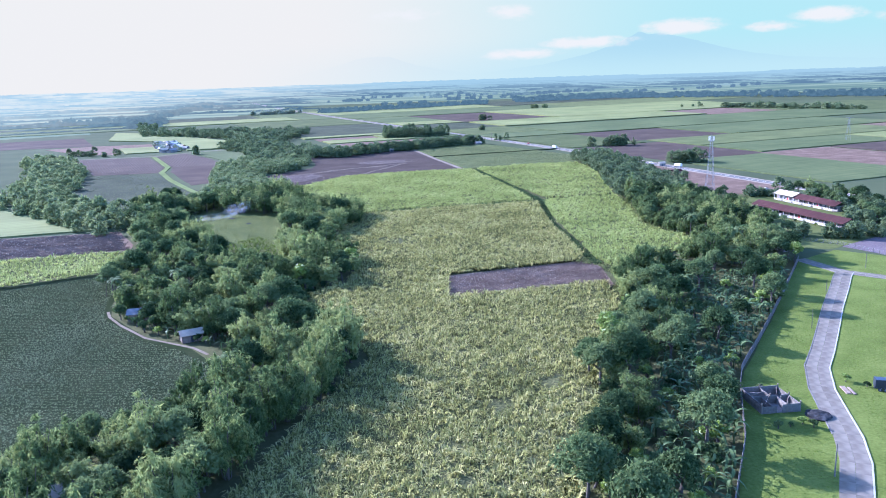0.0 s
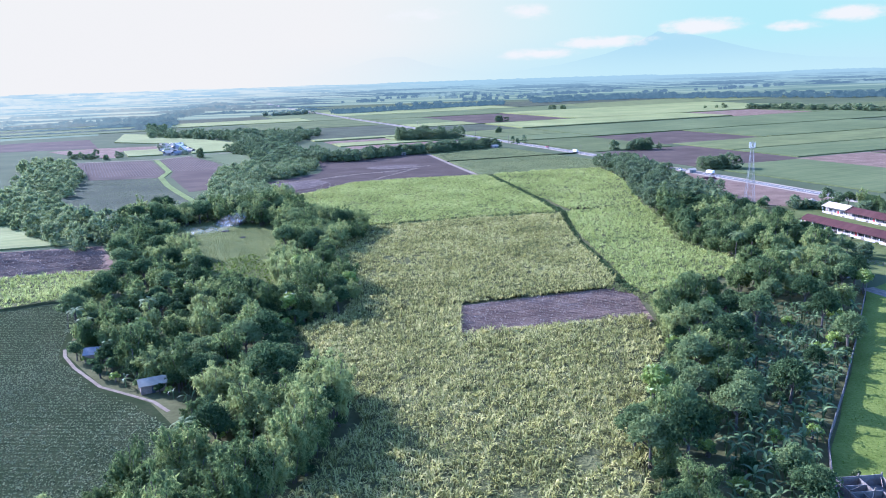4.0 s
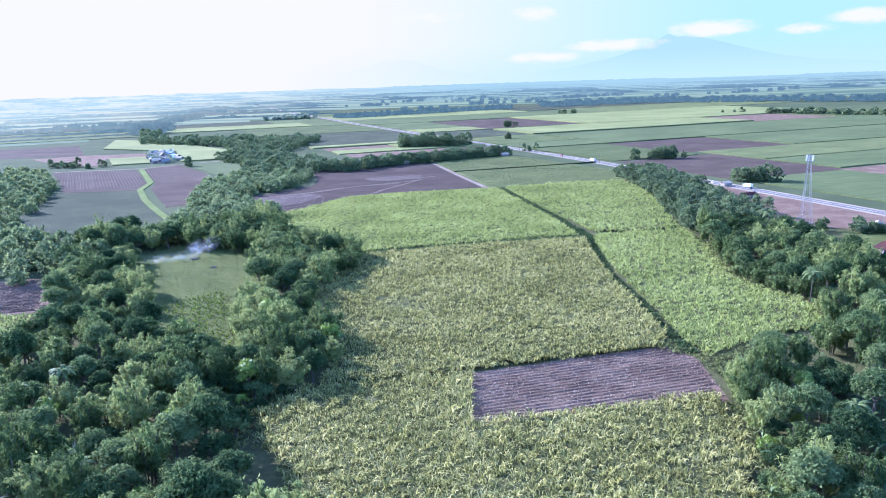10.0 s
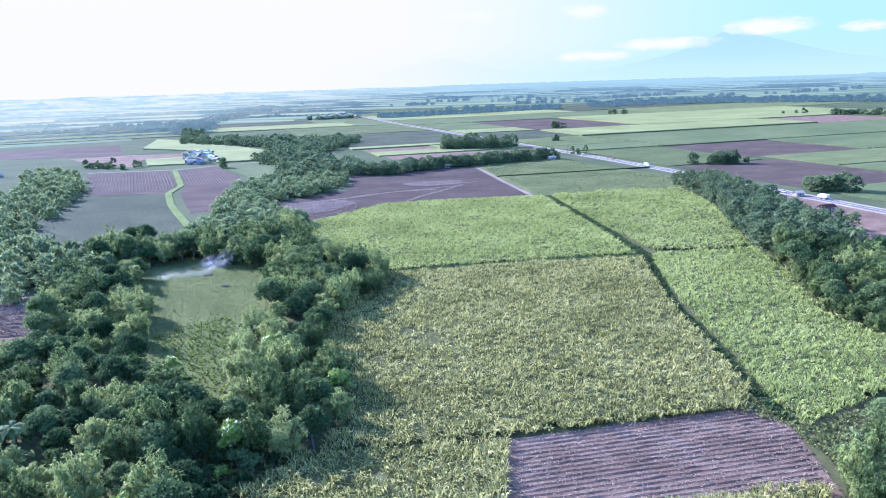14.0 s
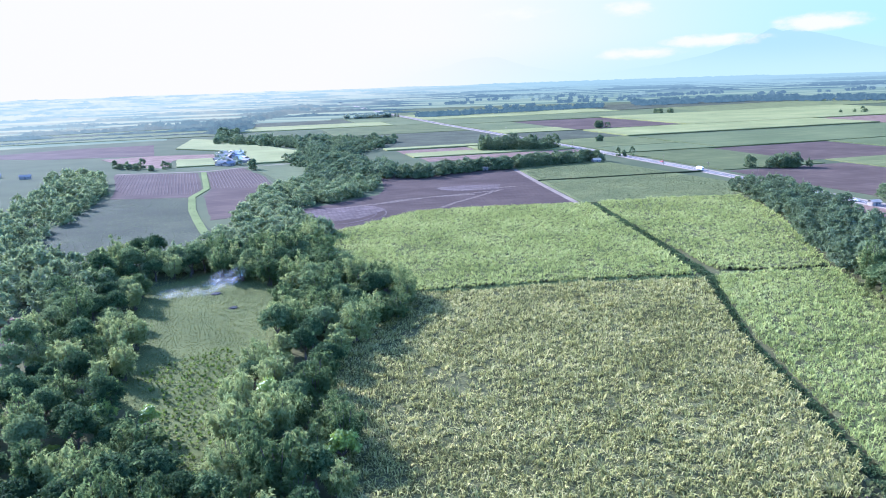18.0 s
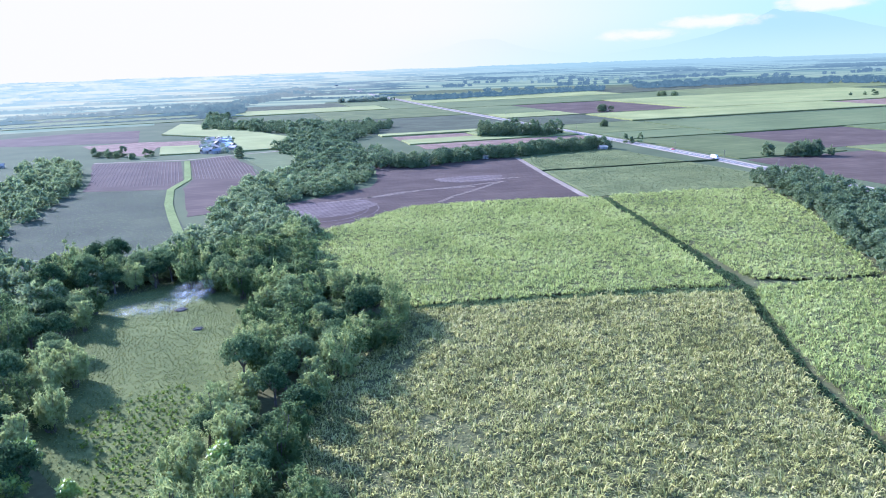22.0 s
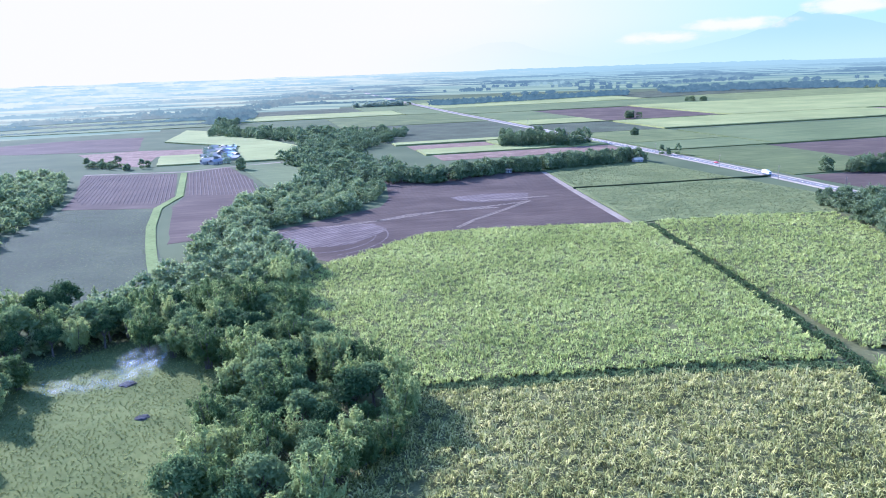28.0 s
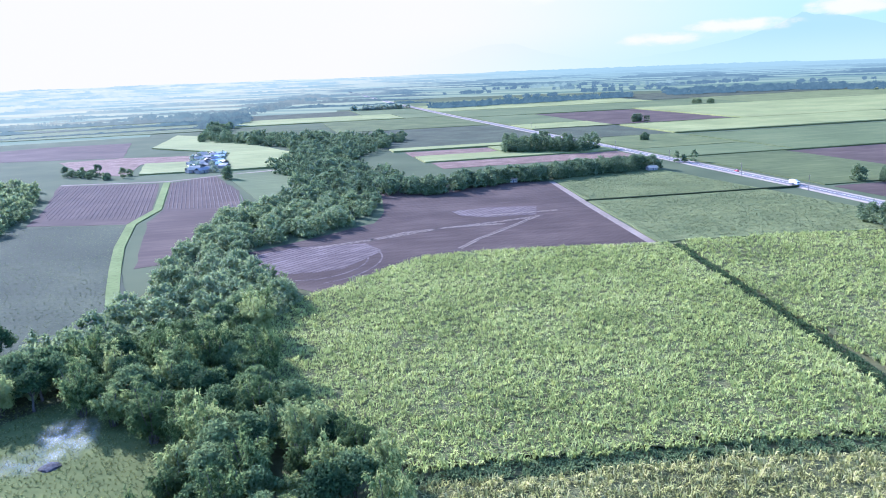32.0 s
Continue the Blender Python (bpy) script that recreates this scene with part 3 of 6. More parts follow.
def field(name, label, poly, height, material, category="field", kind="stuff"):
    """A crop or a tilled piece of land, as a low body with a slightly uneven outline."""
    rng = np.random.default_rng(int(abs(poly[0][0] * 7 + poly[0][1])))
    pts = []
    for (x0, y0), (x1, y1) in zip(poly, poly[1:] + poly[:1]):
        n = max(1, int(math.hypot(x1 - x0, y1 - y0) / 14))
        pts += [(x0 + (x1 - x0) * i / n + rng.normal(0, 0.35), y0 + (y1 - y0) * i / n + rng.normal(0, 0.35)) for i in range(n)]
    bm = bmesh.new()
    base = [bm.verts.new((x, y, float(rise(x, y)) - 0.1)) for x, y in pts]
    top = [bm.verts.new((x, y, float(rise(x, y)) + height)) for x, y in pts]
    for i in range(len(pts)):
        j = (i + 1) % len(pts)
        bm.faces.new((base[i], base[j], top[j], top[i]))
    bm.faces.new(top)
    bmesh.ops.recalc_face_normals(bm, faces=bm.faces)
    me = bpy.data.meshes.new(name)
    bm.to_mesh(me)
    bm.free()
    return put(name, me, material, None, label, category, "", kind)


def strip(name, line, width, height, material, label="", category="", kind="structure", parent=None, z=0.0):
    """A low band of constant width along a line."""
    p = [Vector((x, y, 0)) for x, y in line]
    bm, rows = bmesh.new(), []
    for i, q in enumerate(p):
        d = (p[min(i + 1, len(p) - 1)] - p[max(i - 1, 0)]).normalized()
        s = Vector((-d.y, d.x, 0)) * width / 2
        g = float(rise(q.x, q.y)) + z
        rows.append([bm.verts.new((*(q + s * a).xy, g + h)) for a, h in ((1, -0.1), (1, height), (-1, height), (-1, -0.1))])
    for a, b in zip(rows, rows[1:]):
        for i in range(3):
            bm.faces.new((a[i], a[i + 1], b[i + 1], b[i]))
    bm.faces.new(rows[0]), bm.faces.new(rows[-1][::-1])
    bmesh.ops.recalc_face_normals(bm, faces=bm.faces)
    me = bpy.data.meshes.new(name)
    bm.to_mesh(me)
    bm.free()
    return put(name, me, material, parent, label, category, "", kind)


# ---- ground, sky and distance ----
rad = np.concatenate([np.linspace(0, 1600, 21)[1:], np.linspace(1700, 4600, 30)])
ang = np.linspace(0, 2 * math.pi, 96, endpoint=False)
rr, aa = np.meshgrid(rad, ang, indexing="ij")
gx, gy = MID[0] + rr * np.cos(aa), MID[1] + rr * np.sin(aa)
gv = np.stack([gx, gy, rise(gx, gy)], -1).reshape(-1, 3)
i0, j0 = (v.ravel() for v in np.meshgrid(np.arange(len(rad) - 1), np.arange(96), indexing="ij"))
j1 = (j0 + 1) % 96
gf = np.stack([i0 * 96 + j0, i0 * 96 + 96 + j0, i0 * 96 + 96 + j1, i0 * 96 + j1], 1)
cap = np.stack([np.zeros(94, int), np.arange(1, 95), np.arange(2, 96)], 1)
me = bpy.data.meshes.new("ground")
me.from_pydata(gv.tolist(), [], gf.tolist() + cap.tolist())
put("ground", me, M["plain"], None, "flat green farmland plain reaching the horizon", "ground", "", "structure")
# the outer ring of ground glows with painted haze
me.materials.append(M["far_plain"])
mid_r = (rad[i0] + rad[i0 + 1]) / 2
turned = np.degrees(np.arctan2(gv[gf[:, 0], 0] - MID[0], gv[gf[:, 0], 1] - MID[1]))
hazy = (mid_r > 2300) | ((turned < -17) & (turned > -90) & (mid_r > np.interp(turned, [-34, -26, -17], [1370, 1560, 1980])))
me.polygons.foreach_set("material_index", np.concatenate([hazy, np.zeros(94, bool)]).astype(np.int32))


def arc_wall(name, radius, az0, az1, tops, z0, material, label, category):
    """A far curved sheet with its upper edge at the given heights, one a step of azimuth."""
    n = len(tops)
    az = np.radians(np.linspace(az0, az1, n))
    x, y = MID[0] + radius * np.sin(az), MID[1] + radius * np.cos(az)
    v = np.concatenate([np.stack([x, y, np.full(n, z0)], 1), np.stack([x, y, tops], 1)])
    k = np.arange(n - 1)
    put(name, mesh_of(name, v, np.stack([k, k + 1, k + 1 + n, k + n], 1)), material, None, label, category, "", "structure")


arc_wall("backdrop", 4590, -70, 62, np.full(90, 1050.0), 20, M["sky"], "bright hazy sky with thin white clouds", "sky")


def ridge(az, knots):
    e = np.interp(az, [k[0] for k in knots], [k[1] for k in knots])
    return e + 0.05 * np.array([noise.noise((a * 1.7, 3.3, 0)) + 0.5 * noise.noise((a * 5.1, 1.3, 0)) for a in az])


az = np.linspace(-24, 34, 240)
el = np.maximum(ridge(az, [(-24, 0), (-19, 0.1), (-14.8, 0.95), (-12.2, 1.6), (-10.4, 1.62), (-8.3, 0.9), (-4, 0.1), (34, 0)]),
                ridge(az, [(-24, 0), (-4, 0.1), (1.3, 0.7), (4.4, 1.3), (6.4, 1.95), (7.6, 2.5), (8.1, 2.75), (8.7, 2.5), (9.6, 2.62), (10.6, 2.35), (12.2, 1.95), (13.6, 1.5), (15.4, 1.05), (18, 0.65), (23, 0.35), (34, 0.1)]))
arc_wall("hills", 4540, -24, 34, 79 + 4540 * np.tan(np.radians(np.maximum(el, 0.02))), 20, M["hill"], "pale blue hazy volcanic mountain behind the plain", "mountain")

# upright sheets that glow with the painted haze, nearer ones only in the west
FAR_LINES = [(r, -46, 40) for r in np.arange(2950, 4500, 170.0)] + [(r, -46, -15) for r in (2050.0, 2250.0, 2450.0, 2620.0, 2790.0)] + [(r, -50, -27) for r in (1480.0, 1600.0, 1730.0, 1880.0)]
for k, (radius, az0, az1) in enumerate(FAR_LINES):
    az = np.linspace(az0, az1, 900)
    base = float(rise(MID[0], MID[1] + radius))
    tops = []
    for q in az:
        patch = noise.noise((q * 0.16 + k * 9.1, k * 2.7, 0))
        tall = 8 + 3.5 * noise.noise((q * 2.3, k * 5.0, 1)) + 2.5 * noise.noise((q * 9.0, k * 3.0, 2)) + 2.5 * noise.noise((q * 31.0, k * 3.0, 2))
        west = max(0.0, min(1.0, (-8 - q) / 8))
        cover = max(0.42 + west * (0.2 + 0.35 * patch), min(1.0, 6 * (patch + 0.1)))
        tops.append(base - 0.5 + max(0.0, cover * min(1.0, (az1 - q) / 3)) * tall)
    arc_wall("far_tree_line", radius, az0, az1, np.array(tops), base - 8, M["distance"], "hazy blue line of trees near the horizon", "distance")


# ---- fields ----
def quad_uv(u0, v0, u1, v1):
    return [uv(u0, v0), uv(u1, v0), uv(u1, v1), uv(u0, v1)]


CANE_A = [(-70, 60), (-63, 110), (-58, 143), (-54, 168), (-47, 206), (-58, 229), (-76, 256), (-84, 271), (-77, 288), (-34, 301), (-31, 270), (28, 291), (30, 262), (22, 226), (17, 203), (15, 164), (9, 139), (4, 60)]
CANE_B = [(-74, 290), (-34, 304), (20, 326), (23, 339), (17, 374), (10, 412), (5, 463), (3, 483), (-41, 472), (-77, 457), (-104, 446), (-100, 420), (-108, 386), (-106, 365), (-92, 341), (-76, 315)]
CANE_C = [(-104, 452.5), (-77, 463.5), (-41, 478.5), (1, 490.5), (-18, 560), (-53, 666), (-60, 664), (-85, 657), (-121, 645), (-153, 630), (-165, 605), (-173, 579), (-181, 563), (-184, 526), (-152, 480), (-120, 452)]
CANE_D = [(9, 500), (-14, 562), (-48, 668), (-46, 672), (0, 691), (40, 702), (52, 640), (53, 575), (54, 512), (30, 502)]
CANE_E = [(8, 490), (29, 499), (55, 506), (58, 449), (57, 409), (64, 388), (74, 378), (74, 345), (52, 338), (32, 318), (27, 330), (21, 374), (14, 412), (9, 463)]
PATCH = [(-33, 268), (-34, 303), (21, 327), (29, 318), (31, 288)]

field("fallow_field", "harvested brown field below the highway", [(104, 590), (106, 515), (150, 505), (172, 540), (136, 618), (110, 672), (96, 665)], 0.12, M["stubble"])
field("headland", "rough grass and weeds round the cane fields", [(-330, 60), (-330, 250), (-200, 420), (-260, 600), (-140, 700), (40, 712), (130, 560), (150, 420), (110, 330), (30, 60)], 0.03, M["soil"], "grass")
field("stubble_field", "harvested field with reddish brown soil and straw", PATCH, 0.08, M["stubble"])
field("meadow", "rough green pasture among the trees", [(-215, 440), (-200, 480), (-150, 450), (-128, 397), (-112, 350), (-92, 312), (-92, 280), (-112, 290), (-130, 325), (-160, 345), (-190, 390)], 0.07, M["meadow"], "pasture")
field("ploughed_field", "large ploughed field of purplish brown soil", [(-255, 605), (-231, 644), (-205, 700), (-211, 734), (-245, 817), (-190, 850), (-132, 856), (-57, 664), (-85, 655), (-121, 643), (-155, 628), (-168, 600), (-176, 570)], 0.08, M["plough_far"])
field("bean_field", "low green crop field beside the ploughed land", [(-129, 857), (-102, 895), (-62, 925), (43, 768), (70, 715), (36, 705), (0, 694), (-46, 675), (-56, 668)], 0.5, M["crop_mid"])
field("low_crop_field", "dark field of low leafy crops in rows", [(-330, 60), (-330, 263), (-215, 282), (-194, 298), (-174, 308), (-158, 262), (-150, 247), (-125, 224), (-105, 215), (-86, 196), (-88, 160), (-105, 130), (-108, 60)], 0.08, M["weed_dark"])
field("left_cane_field", "strip of bright green cane", [(-330, 264), (-215, 283), (-194, 299), (-174, 311), (-184, 325), (-198, 351), (-253, 332), (-340, 296)], 0.9, M["cane_under"])
field("stubble_strip", "harvested strip with pinkish brown soil", [(-340, 300), (-253, 334), (-199, 354), (-206, 368), (-232, 402), (-291, 385), (-420, 330)], 0.08, M["stubble"])
field("bright_crop_field", "bright green crop behind the harvested strip", [(-420, 335), (-300, 385), (-245, 408), (-270, 425), (-365, 486), (-520, 450)], 0.8, M["crop_bright"])
field("dark_crop_field", "large dark field with thin green crop", [(-243, 548), (-284, 594), (-345, 681), (-410, 668), (-372, 590), (-340, 500), (-290, 478), (-240, 480)], 0.3, M["crop_dark"])
field("furrow_field", "ploughed field with pale furrows running away", [(-349, 684), (-365, 729), (-437, 839), (-519, 822), (-440, 720), (-408, 672)], 0.1, M["plough_far"])
field("furrow_field", "ploughed field with pale furrows beside the hamlet", [(-340, 690), (-357, 729), (-429, 842), (-414, 882), (-348, 806), (-285, 700), (-262, 610), (-276, 594)], 0.1, M["plough_far"])
field("green_field", "pale green field below the hamlet", [(-408, 885), (-345, 808), (-290, 740), (-300, 850), (-330, 950)], 0.4, M["crop_cool"])
field("bright_field", "bright yellow-green cane field by the hamlet", [(-424, 912), (-336, 962), (-634, 1249), (-728, 1290), (-640, 1110), (-500, 1050), (-470, 990)], 1.5, M["crop_bright"])
field("bright_field", "yellow-green patch by the hamlet", [(-490, 884), (-450, 905), (-485, 985), (-540, 960)], 1.2, M["crop_bright"])
field("pink_field", "pinkish fallow field", [(-545, 885), (-500, 880), (-545, 960), (-490, 990), (-510, 1040), (-610, 1015), (-655, 975)], 0.2, M["stubble"])
field("purple_field", "dark purplish ploughed field", [(-745, 980), (-610, 1018), (-730, 1190), (-825, 1140), (-900, 1000)], 0.1, M["plough_far"])

PLAN = [  # u0, v0, u1, v1, height, surface
    (447, 380, 550, 546, 0.8, "crop_cool"), (554, 395, 640, 555, 0.2, "stubble"),
    (447, 551, 560, 708, 0.1, "plough_far"), (562, 560, 760, 640, 0.9, "crop_cool"), (563, 645, 900, 735, 0.7, "crop_mid"), (447, 713, 545, 884, 0.6, "crop_mid"),
    (547, 740, 690, 884, 0.1, "plough_far"), (694, 740, 1000, 884, 0.8, "crop_cool"), (447, 888, 560, 960, 0.7, "crop_cool"), (560, 888, 1200, 1060, 1.2, "crop_cool"), (447, 964, 558, 1088, 0.6, "crop_mid"),
    (562, 1092, 960, 1230, 1.6, "crop_bright"), (447, 1092, 558, 1240, 0.5, "crop_dark"), (962, 1064, 1130, 1230, 0.3, "stubble"), (447, 1244, 560, 1330, 1.0, "crop_bright"), (562, 1244, 745, 1545, 0.1, "plough_far"),
    (749, 1234, 1300, 1560, 1.6, "crop_bright"), (447, 1334, 558, 1540, 0.9, "crop_cool"), (447, 1550, 1000, 1760, 0.9, "crop_cool"), (1004, 1564, 1500, 1800, 0.6, "crop_mid"), (447, 1764, 900, 1990, 1.2, "crop_bright"),
    (904, 1804, 1500, 2050, 0.7, "crop_dark"), (1135, 890, 1500, 1230, 0.8, "crop_mid"), (645, 380, 1000, 555, 0.5, "plough_far"), (764, 560, 1100, 640, 0.8, "crop_bright"), (904, 645, 1300, 735, 0.5, "stubble"),
    (250, 915, 425, 960, 0.2, "stubble"), (245, 962, 428, 1010, 1.3, "crop_bright"), (245, 1014, 330, 1060, 0.2, "stubble"), (332, 1014, 428, 1060, 1.2, "crop_bright"), (235, 1066, 360, 1092, 1.6, "crop_bright"),
    (230, 1100, 428, 1360, 0.5, "crop_dark"), (210, 1366, 428, 1610, 0.6, "crop_mid"), (60, 1614, 350, 1760, 1.5, "crop_bright"), (354, 1614, 428, 1760, 0.8, "crop_cool"), (300, 1764, 428, 1950, 0.8, "crop_cool"),
    (60, 1764, 296, 1950, 0.5, "crop_dark"), (-400, 1550, 40, 1900, 0.9, "crop_cool"),
]
WORDS = {"crop_bright": "bright yellow-green crop field", "crop_cool": "cool green crop field", "crop_mid": "mid-green crop field", "crop_dark": "dark green field", "plough_far": "purplish brown ploughed field", "stubble": "pinkish fallow field"}
for u0, v0, u1, v1, h, s in PLAN:
    field("crop_field", WORDS[s] + " by the highway", quad_uv(u0, v0, u1, v1), h, M[s])
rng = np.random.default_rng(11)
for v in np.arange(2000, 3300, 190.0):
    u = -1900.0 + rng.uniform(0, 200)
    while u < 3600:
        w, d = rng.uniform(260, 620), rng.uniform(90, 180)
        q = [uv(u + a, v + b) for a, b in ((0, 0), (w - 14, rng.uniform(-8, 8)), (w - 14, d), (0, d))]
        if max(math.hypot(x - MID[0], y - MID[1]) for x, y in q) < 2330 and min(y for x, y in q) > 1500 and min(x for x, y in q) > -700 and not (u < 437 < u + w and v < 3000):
            # far fields favour cool and mid greens in place of haze
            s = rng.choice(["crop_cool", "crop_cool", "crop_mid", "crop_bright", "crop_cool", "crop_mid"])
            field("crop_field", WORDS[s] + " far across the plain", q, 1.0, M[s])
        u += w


# ridges of tilled soil
def ridges(name, poly, turn, pitch, width, height, material, label):
    p = np.array(poly)
    c = p.mean(0)
    reach = np.hypot(*(p - c).T).max()
    ca, sa = math.cos(turn), math.sin(turn)
    V, Fc = [], []
    rng = np.random.default_rng(5)
    for off in np.arange(-reach, reach, pitch):
        s = np.arange(-reach, reach, 2.5)
        o = off + rng.normal(0, 0.05, s.size)
        x, y = c[0] + s * ca - o * sa, c[1] + s * sa + o * ca
        ok = inside(poly, x, y)
        for run in np.split(np.arange(s.size), np.nonzero(np.diff(ok.astype(int)))[0] + 1):
            if not ok[run[0]] or len(run) < 2:
                continue
            b = len(V)
            for i in run:
                h = height * rng.uniform(0.6, 1.2)
                V += [(x[i] + sa * width / 2, y[i] - ca * width / 2, 0.04), (x[i], y[i], 0.08 + h), (x[i] - sa * width / 2, y[i] + ca * width / 2, 0.04)]
            for i in range(len(run) - 1):
                q = b + 3 * i
                Fc += [(q, q + 3, q + 4, q + 1), (q + 1, q + 4, q + 5, q + 2)]
    put(name, mesh_of(name, np.array(V), np.array(Fc)), material, None, label, "soil", "", "stuff")


ridges("ridged_soil", PATCH, 0.42, 1.8, 1.2, 0.26, M["stubble"], "ridges of brown soil strewn with straw")
ridges("ridged_soil", [(-335, 303), (-253, 336), (-201, 356), (-208, 368), (-233, 400), (-291, 383), (-400, 333)], 0.38, 1.6, 1.0, 0.25, M["stubble"], "ridges of pinkish soil strewn with straw")
for q in ([(-355, 700), (-366, 729), (-437, 836), (-515, 820), (-440, 720), (-410, 690)], [(-357, 732), (-429, 842), (-414, 880), (-348, 804), (-300, 740)]):
    ridges("ridged_soil", q, 2.15, 2.6, 0.9, 0.3, M["furrow"], "pale furrow lines in the ploughed field")

ridges("ridged_soil", [(-252, 606), (-231, 640), (-205, 700), (-211, 734), (-240, 812), (-190, 846), (-134, 852), (-60, 664), (-85, 657), (-121, 645), (-155, 630), (-168, 602), (-176, 572)], 1.2, 3.0, 1.1, 0.12, M["plough_far"], "low ridges of ploughed purplish soil")
ridges("crop_rows", [(-127, 856), (-102, 892), (-62, 922), (43, 766), (68, 716), (36, 707), (0, 696), (-46, 677), (-55, 670)], -1.13, 1.9, 1.0, 0.55, M["crop_mid"], "rows of a low green crop")

# tracks, verges and ditches
strip("verge", [(-433, 842), (-361, 729), (-346, 684), (-312, 630), (-286, 594), (-262, 562), (-247, 543)], 5, 0.47, M["verge"], "bright green weedy verge between two fields", "verge")
strip("field_track", [(-130, 855), (-95, 760), (-58, 664)], 4, 0.12, M["track"], "pale dirt track along the ploughed field", "track")
strip("field_path", [(-154, 252), (-150, 246), (-141, 237), (-125, 224), (-105, 215.5), (-98, 210)], 1.0, 0.1, M["track"], "pale dirt path in front of the houses", "path")
# both ditch strips carry the shade of the tall cane in their colour
strip("ditch", [(28, 322), (24, 339), (18.5, 374), (12, 412), (7, 463), (5, 489), (-16, 561), (-50, 667)], 2.8, 0.06, M["weed_dark"], "weedy ditch between the cane fields, its shade painted dark", "ditch")
strip("ditch", [(-104, 449), (-77, 460), (-41, 475), (3, 487)], 3.5, 0.06, M["weed_dark"], "strip painted dark for the shade between two cane fields", "ditch")
for poly in ([(-172, 738), (-152, 753), (-126, 757), (-122, 733), (-149, 722), (-164, 727)], [(-241, 613), (-223, 640), (-192, 653), (-178, 640), (-184, 606), (-207, 592), (-228, 602)]):
    field("dry_patch", "dry pale patch of soil in the ploughed field", poly, 0.10, M["dry_soil"], "soil")
for line in ([(-214, 640), (-190, 662), (-183, 669), (-165, 691), (-143, 707), (-119, 729)], [(-144, 648), (-140, 668), (-134, 687), (-127, 708), (-121, 729)], [(-193, 658), (-180, 679), (-160, 694), (-135, 706)], [(-150, 727), (-128, 738), (-112, 747)]):
    for gap in (-0.9, 0.9):
        strip("tyre_track", [(x + gap * 0.8, y - gap * 0.6) for x, y in line], 0.9, 0.13 if gap > 0 else 0.135, M["track"], "pale wheel tracks across the ploughed field", "track")
for k in (2, 5, 7):  # rounds of the plough at the field's end
    r = 5.0 + 3.6 * k
    line = [(-196 + r * math.cos(a) * 0.8, 613 + r * math.sin(a) * 1.15) for a in np.linspace(-2.2 + 0.1 * k, 2.6 - 0.12 * k, 26)]
    strip("tyre_track", [q for q in line if q[1] > 582 and q[0] - q[1] * 0.35 > -446], 0.8, 0.115 + 0.004 * (k % 3), M["dry_soil"], "curved plough marks at the field's end", "track")
strip("field_track", [(-520, 826), (-437, 850), (-408, 888), (-336, 960)], 5, 0.12, M["track"], "pale farm track past the hamlet", "track")
strip("ditch", [uv(428, 714), uv(351, 718), uv(290, 723)], 1.8, 1.15, M["weed_dark"], "thin dark field boundary", "ditch")
for a, b in (((447, 886), (760, 886)), ((560, 1090), (960, 1090)), ((447, 1242), (745, 1242)), ((700, 738), (1000, 738)), ((563, 643), (900, 643)), ((562, 1062), (1130, 1062))):
    pa, pb = uv(*a), uv(*b)
    strip("hedge", [pa, ((pa[0] + pb[0]) / 2 + 3, (pa[1] + pb[1]) / 2), pb], 3.5, 1.3, M["crop_mid"], "dark weedy field boundary", "hedge", "stuff")

# ---- highway ----
HW = [uv(405, 250), uv(415, 400), uv(425, 560), uv(433, 720), uv(436, 900), uv(437, 1200), uv(438, 1600), uv(438, 2300), uv(430, 3200)]
strip("road_shoulder", HW, 13.5, 0.14, M["shoulder"], "pale gravel and concrete road shoulder", "road")
strip("road", HW, 7.2, 0.19, M["asphalt"], "grey two-lane highway", "road")
strip("road_line", HW[:6], 0.25, 0.20, M["paint_white"], "white centre line of the highway", "road marking")


# ---- sugar cane ----
DITCHES = [[(28, 322), (24, 339), (18.5, 374), (12, 412), (7, 463), (5, 489), (-16, 561), (-50, 667)], [(-104, 449), (-77, 460), (-41, 475), (3, 487)]]


def clear_of(pts, lines, gap):
    """Which places keep a distance from all the lines."""
    ok = np.ones(len(pts), bool)
    for line in lines:
        for a, b in zip(np.array(line[:-1], float), np.array(line[1:], float)):
            t = (((pts - a) @ (b - a)) / ((b - a) @ (b - a))).clip(0, 1)
            ok &= np.hypot(*(pts - a - t[:, None] * (b - a)).T) > gap
    return ok


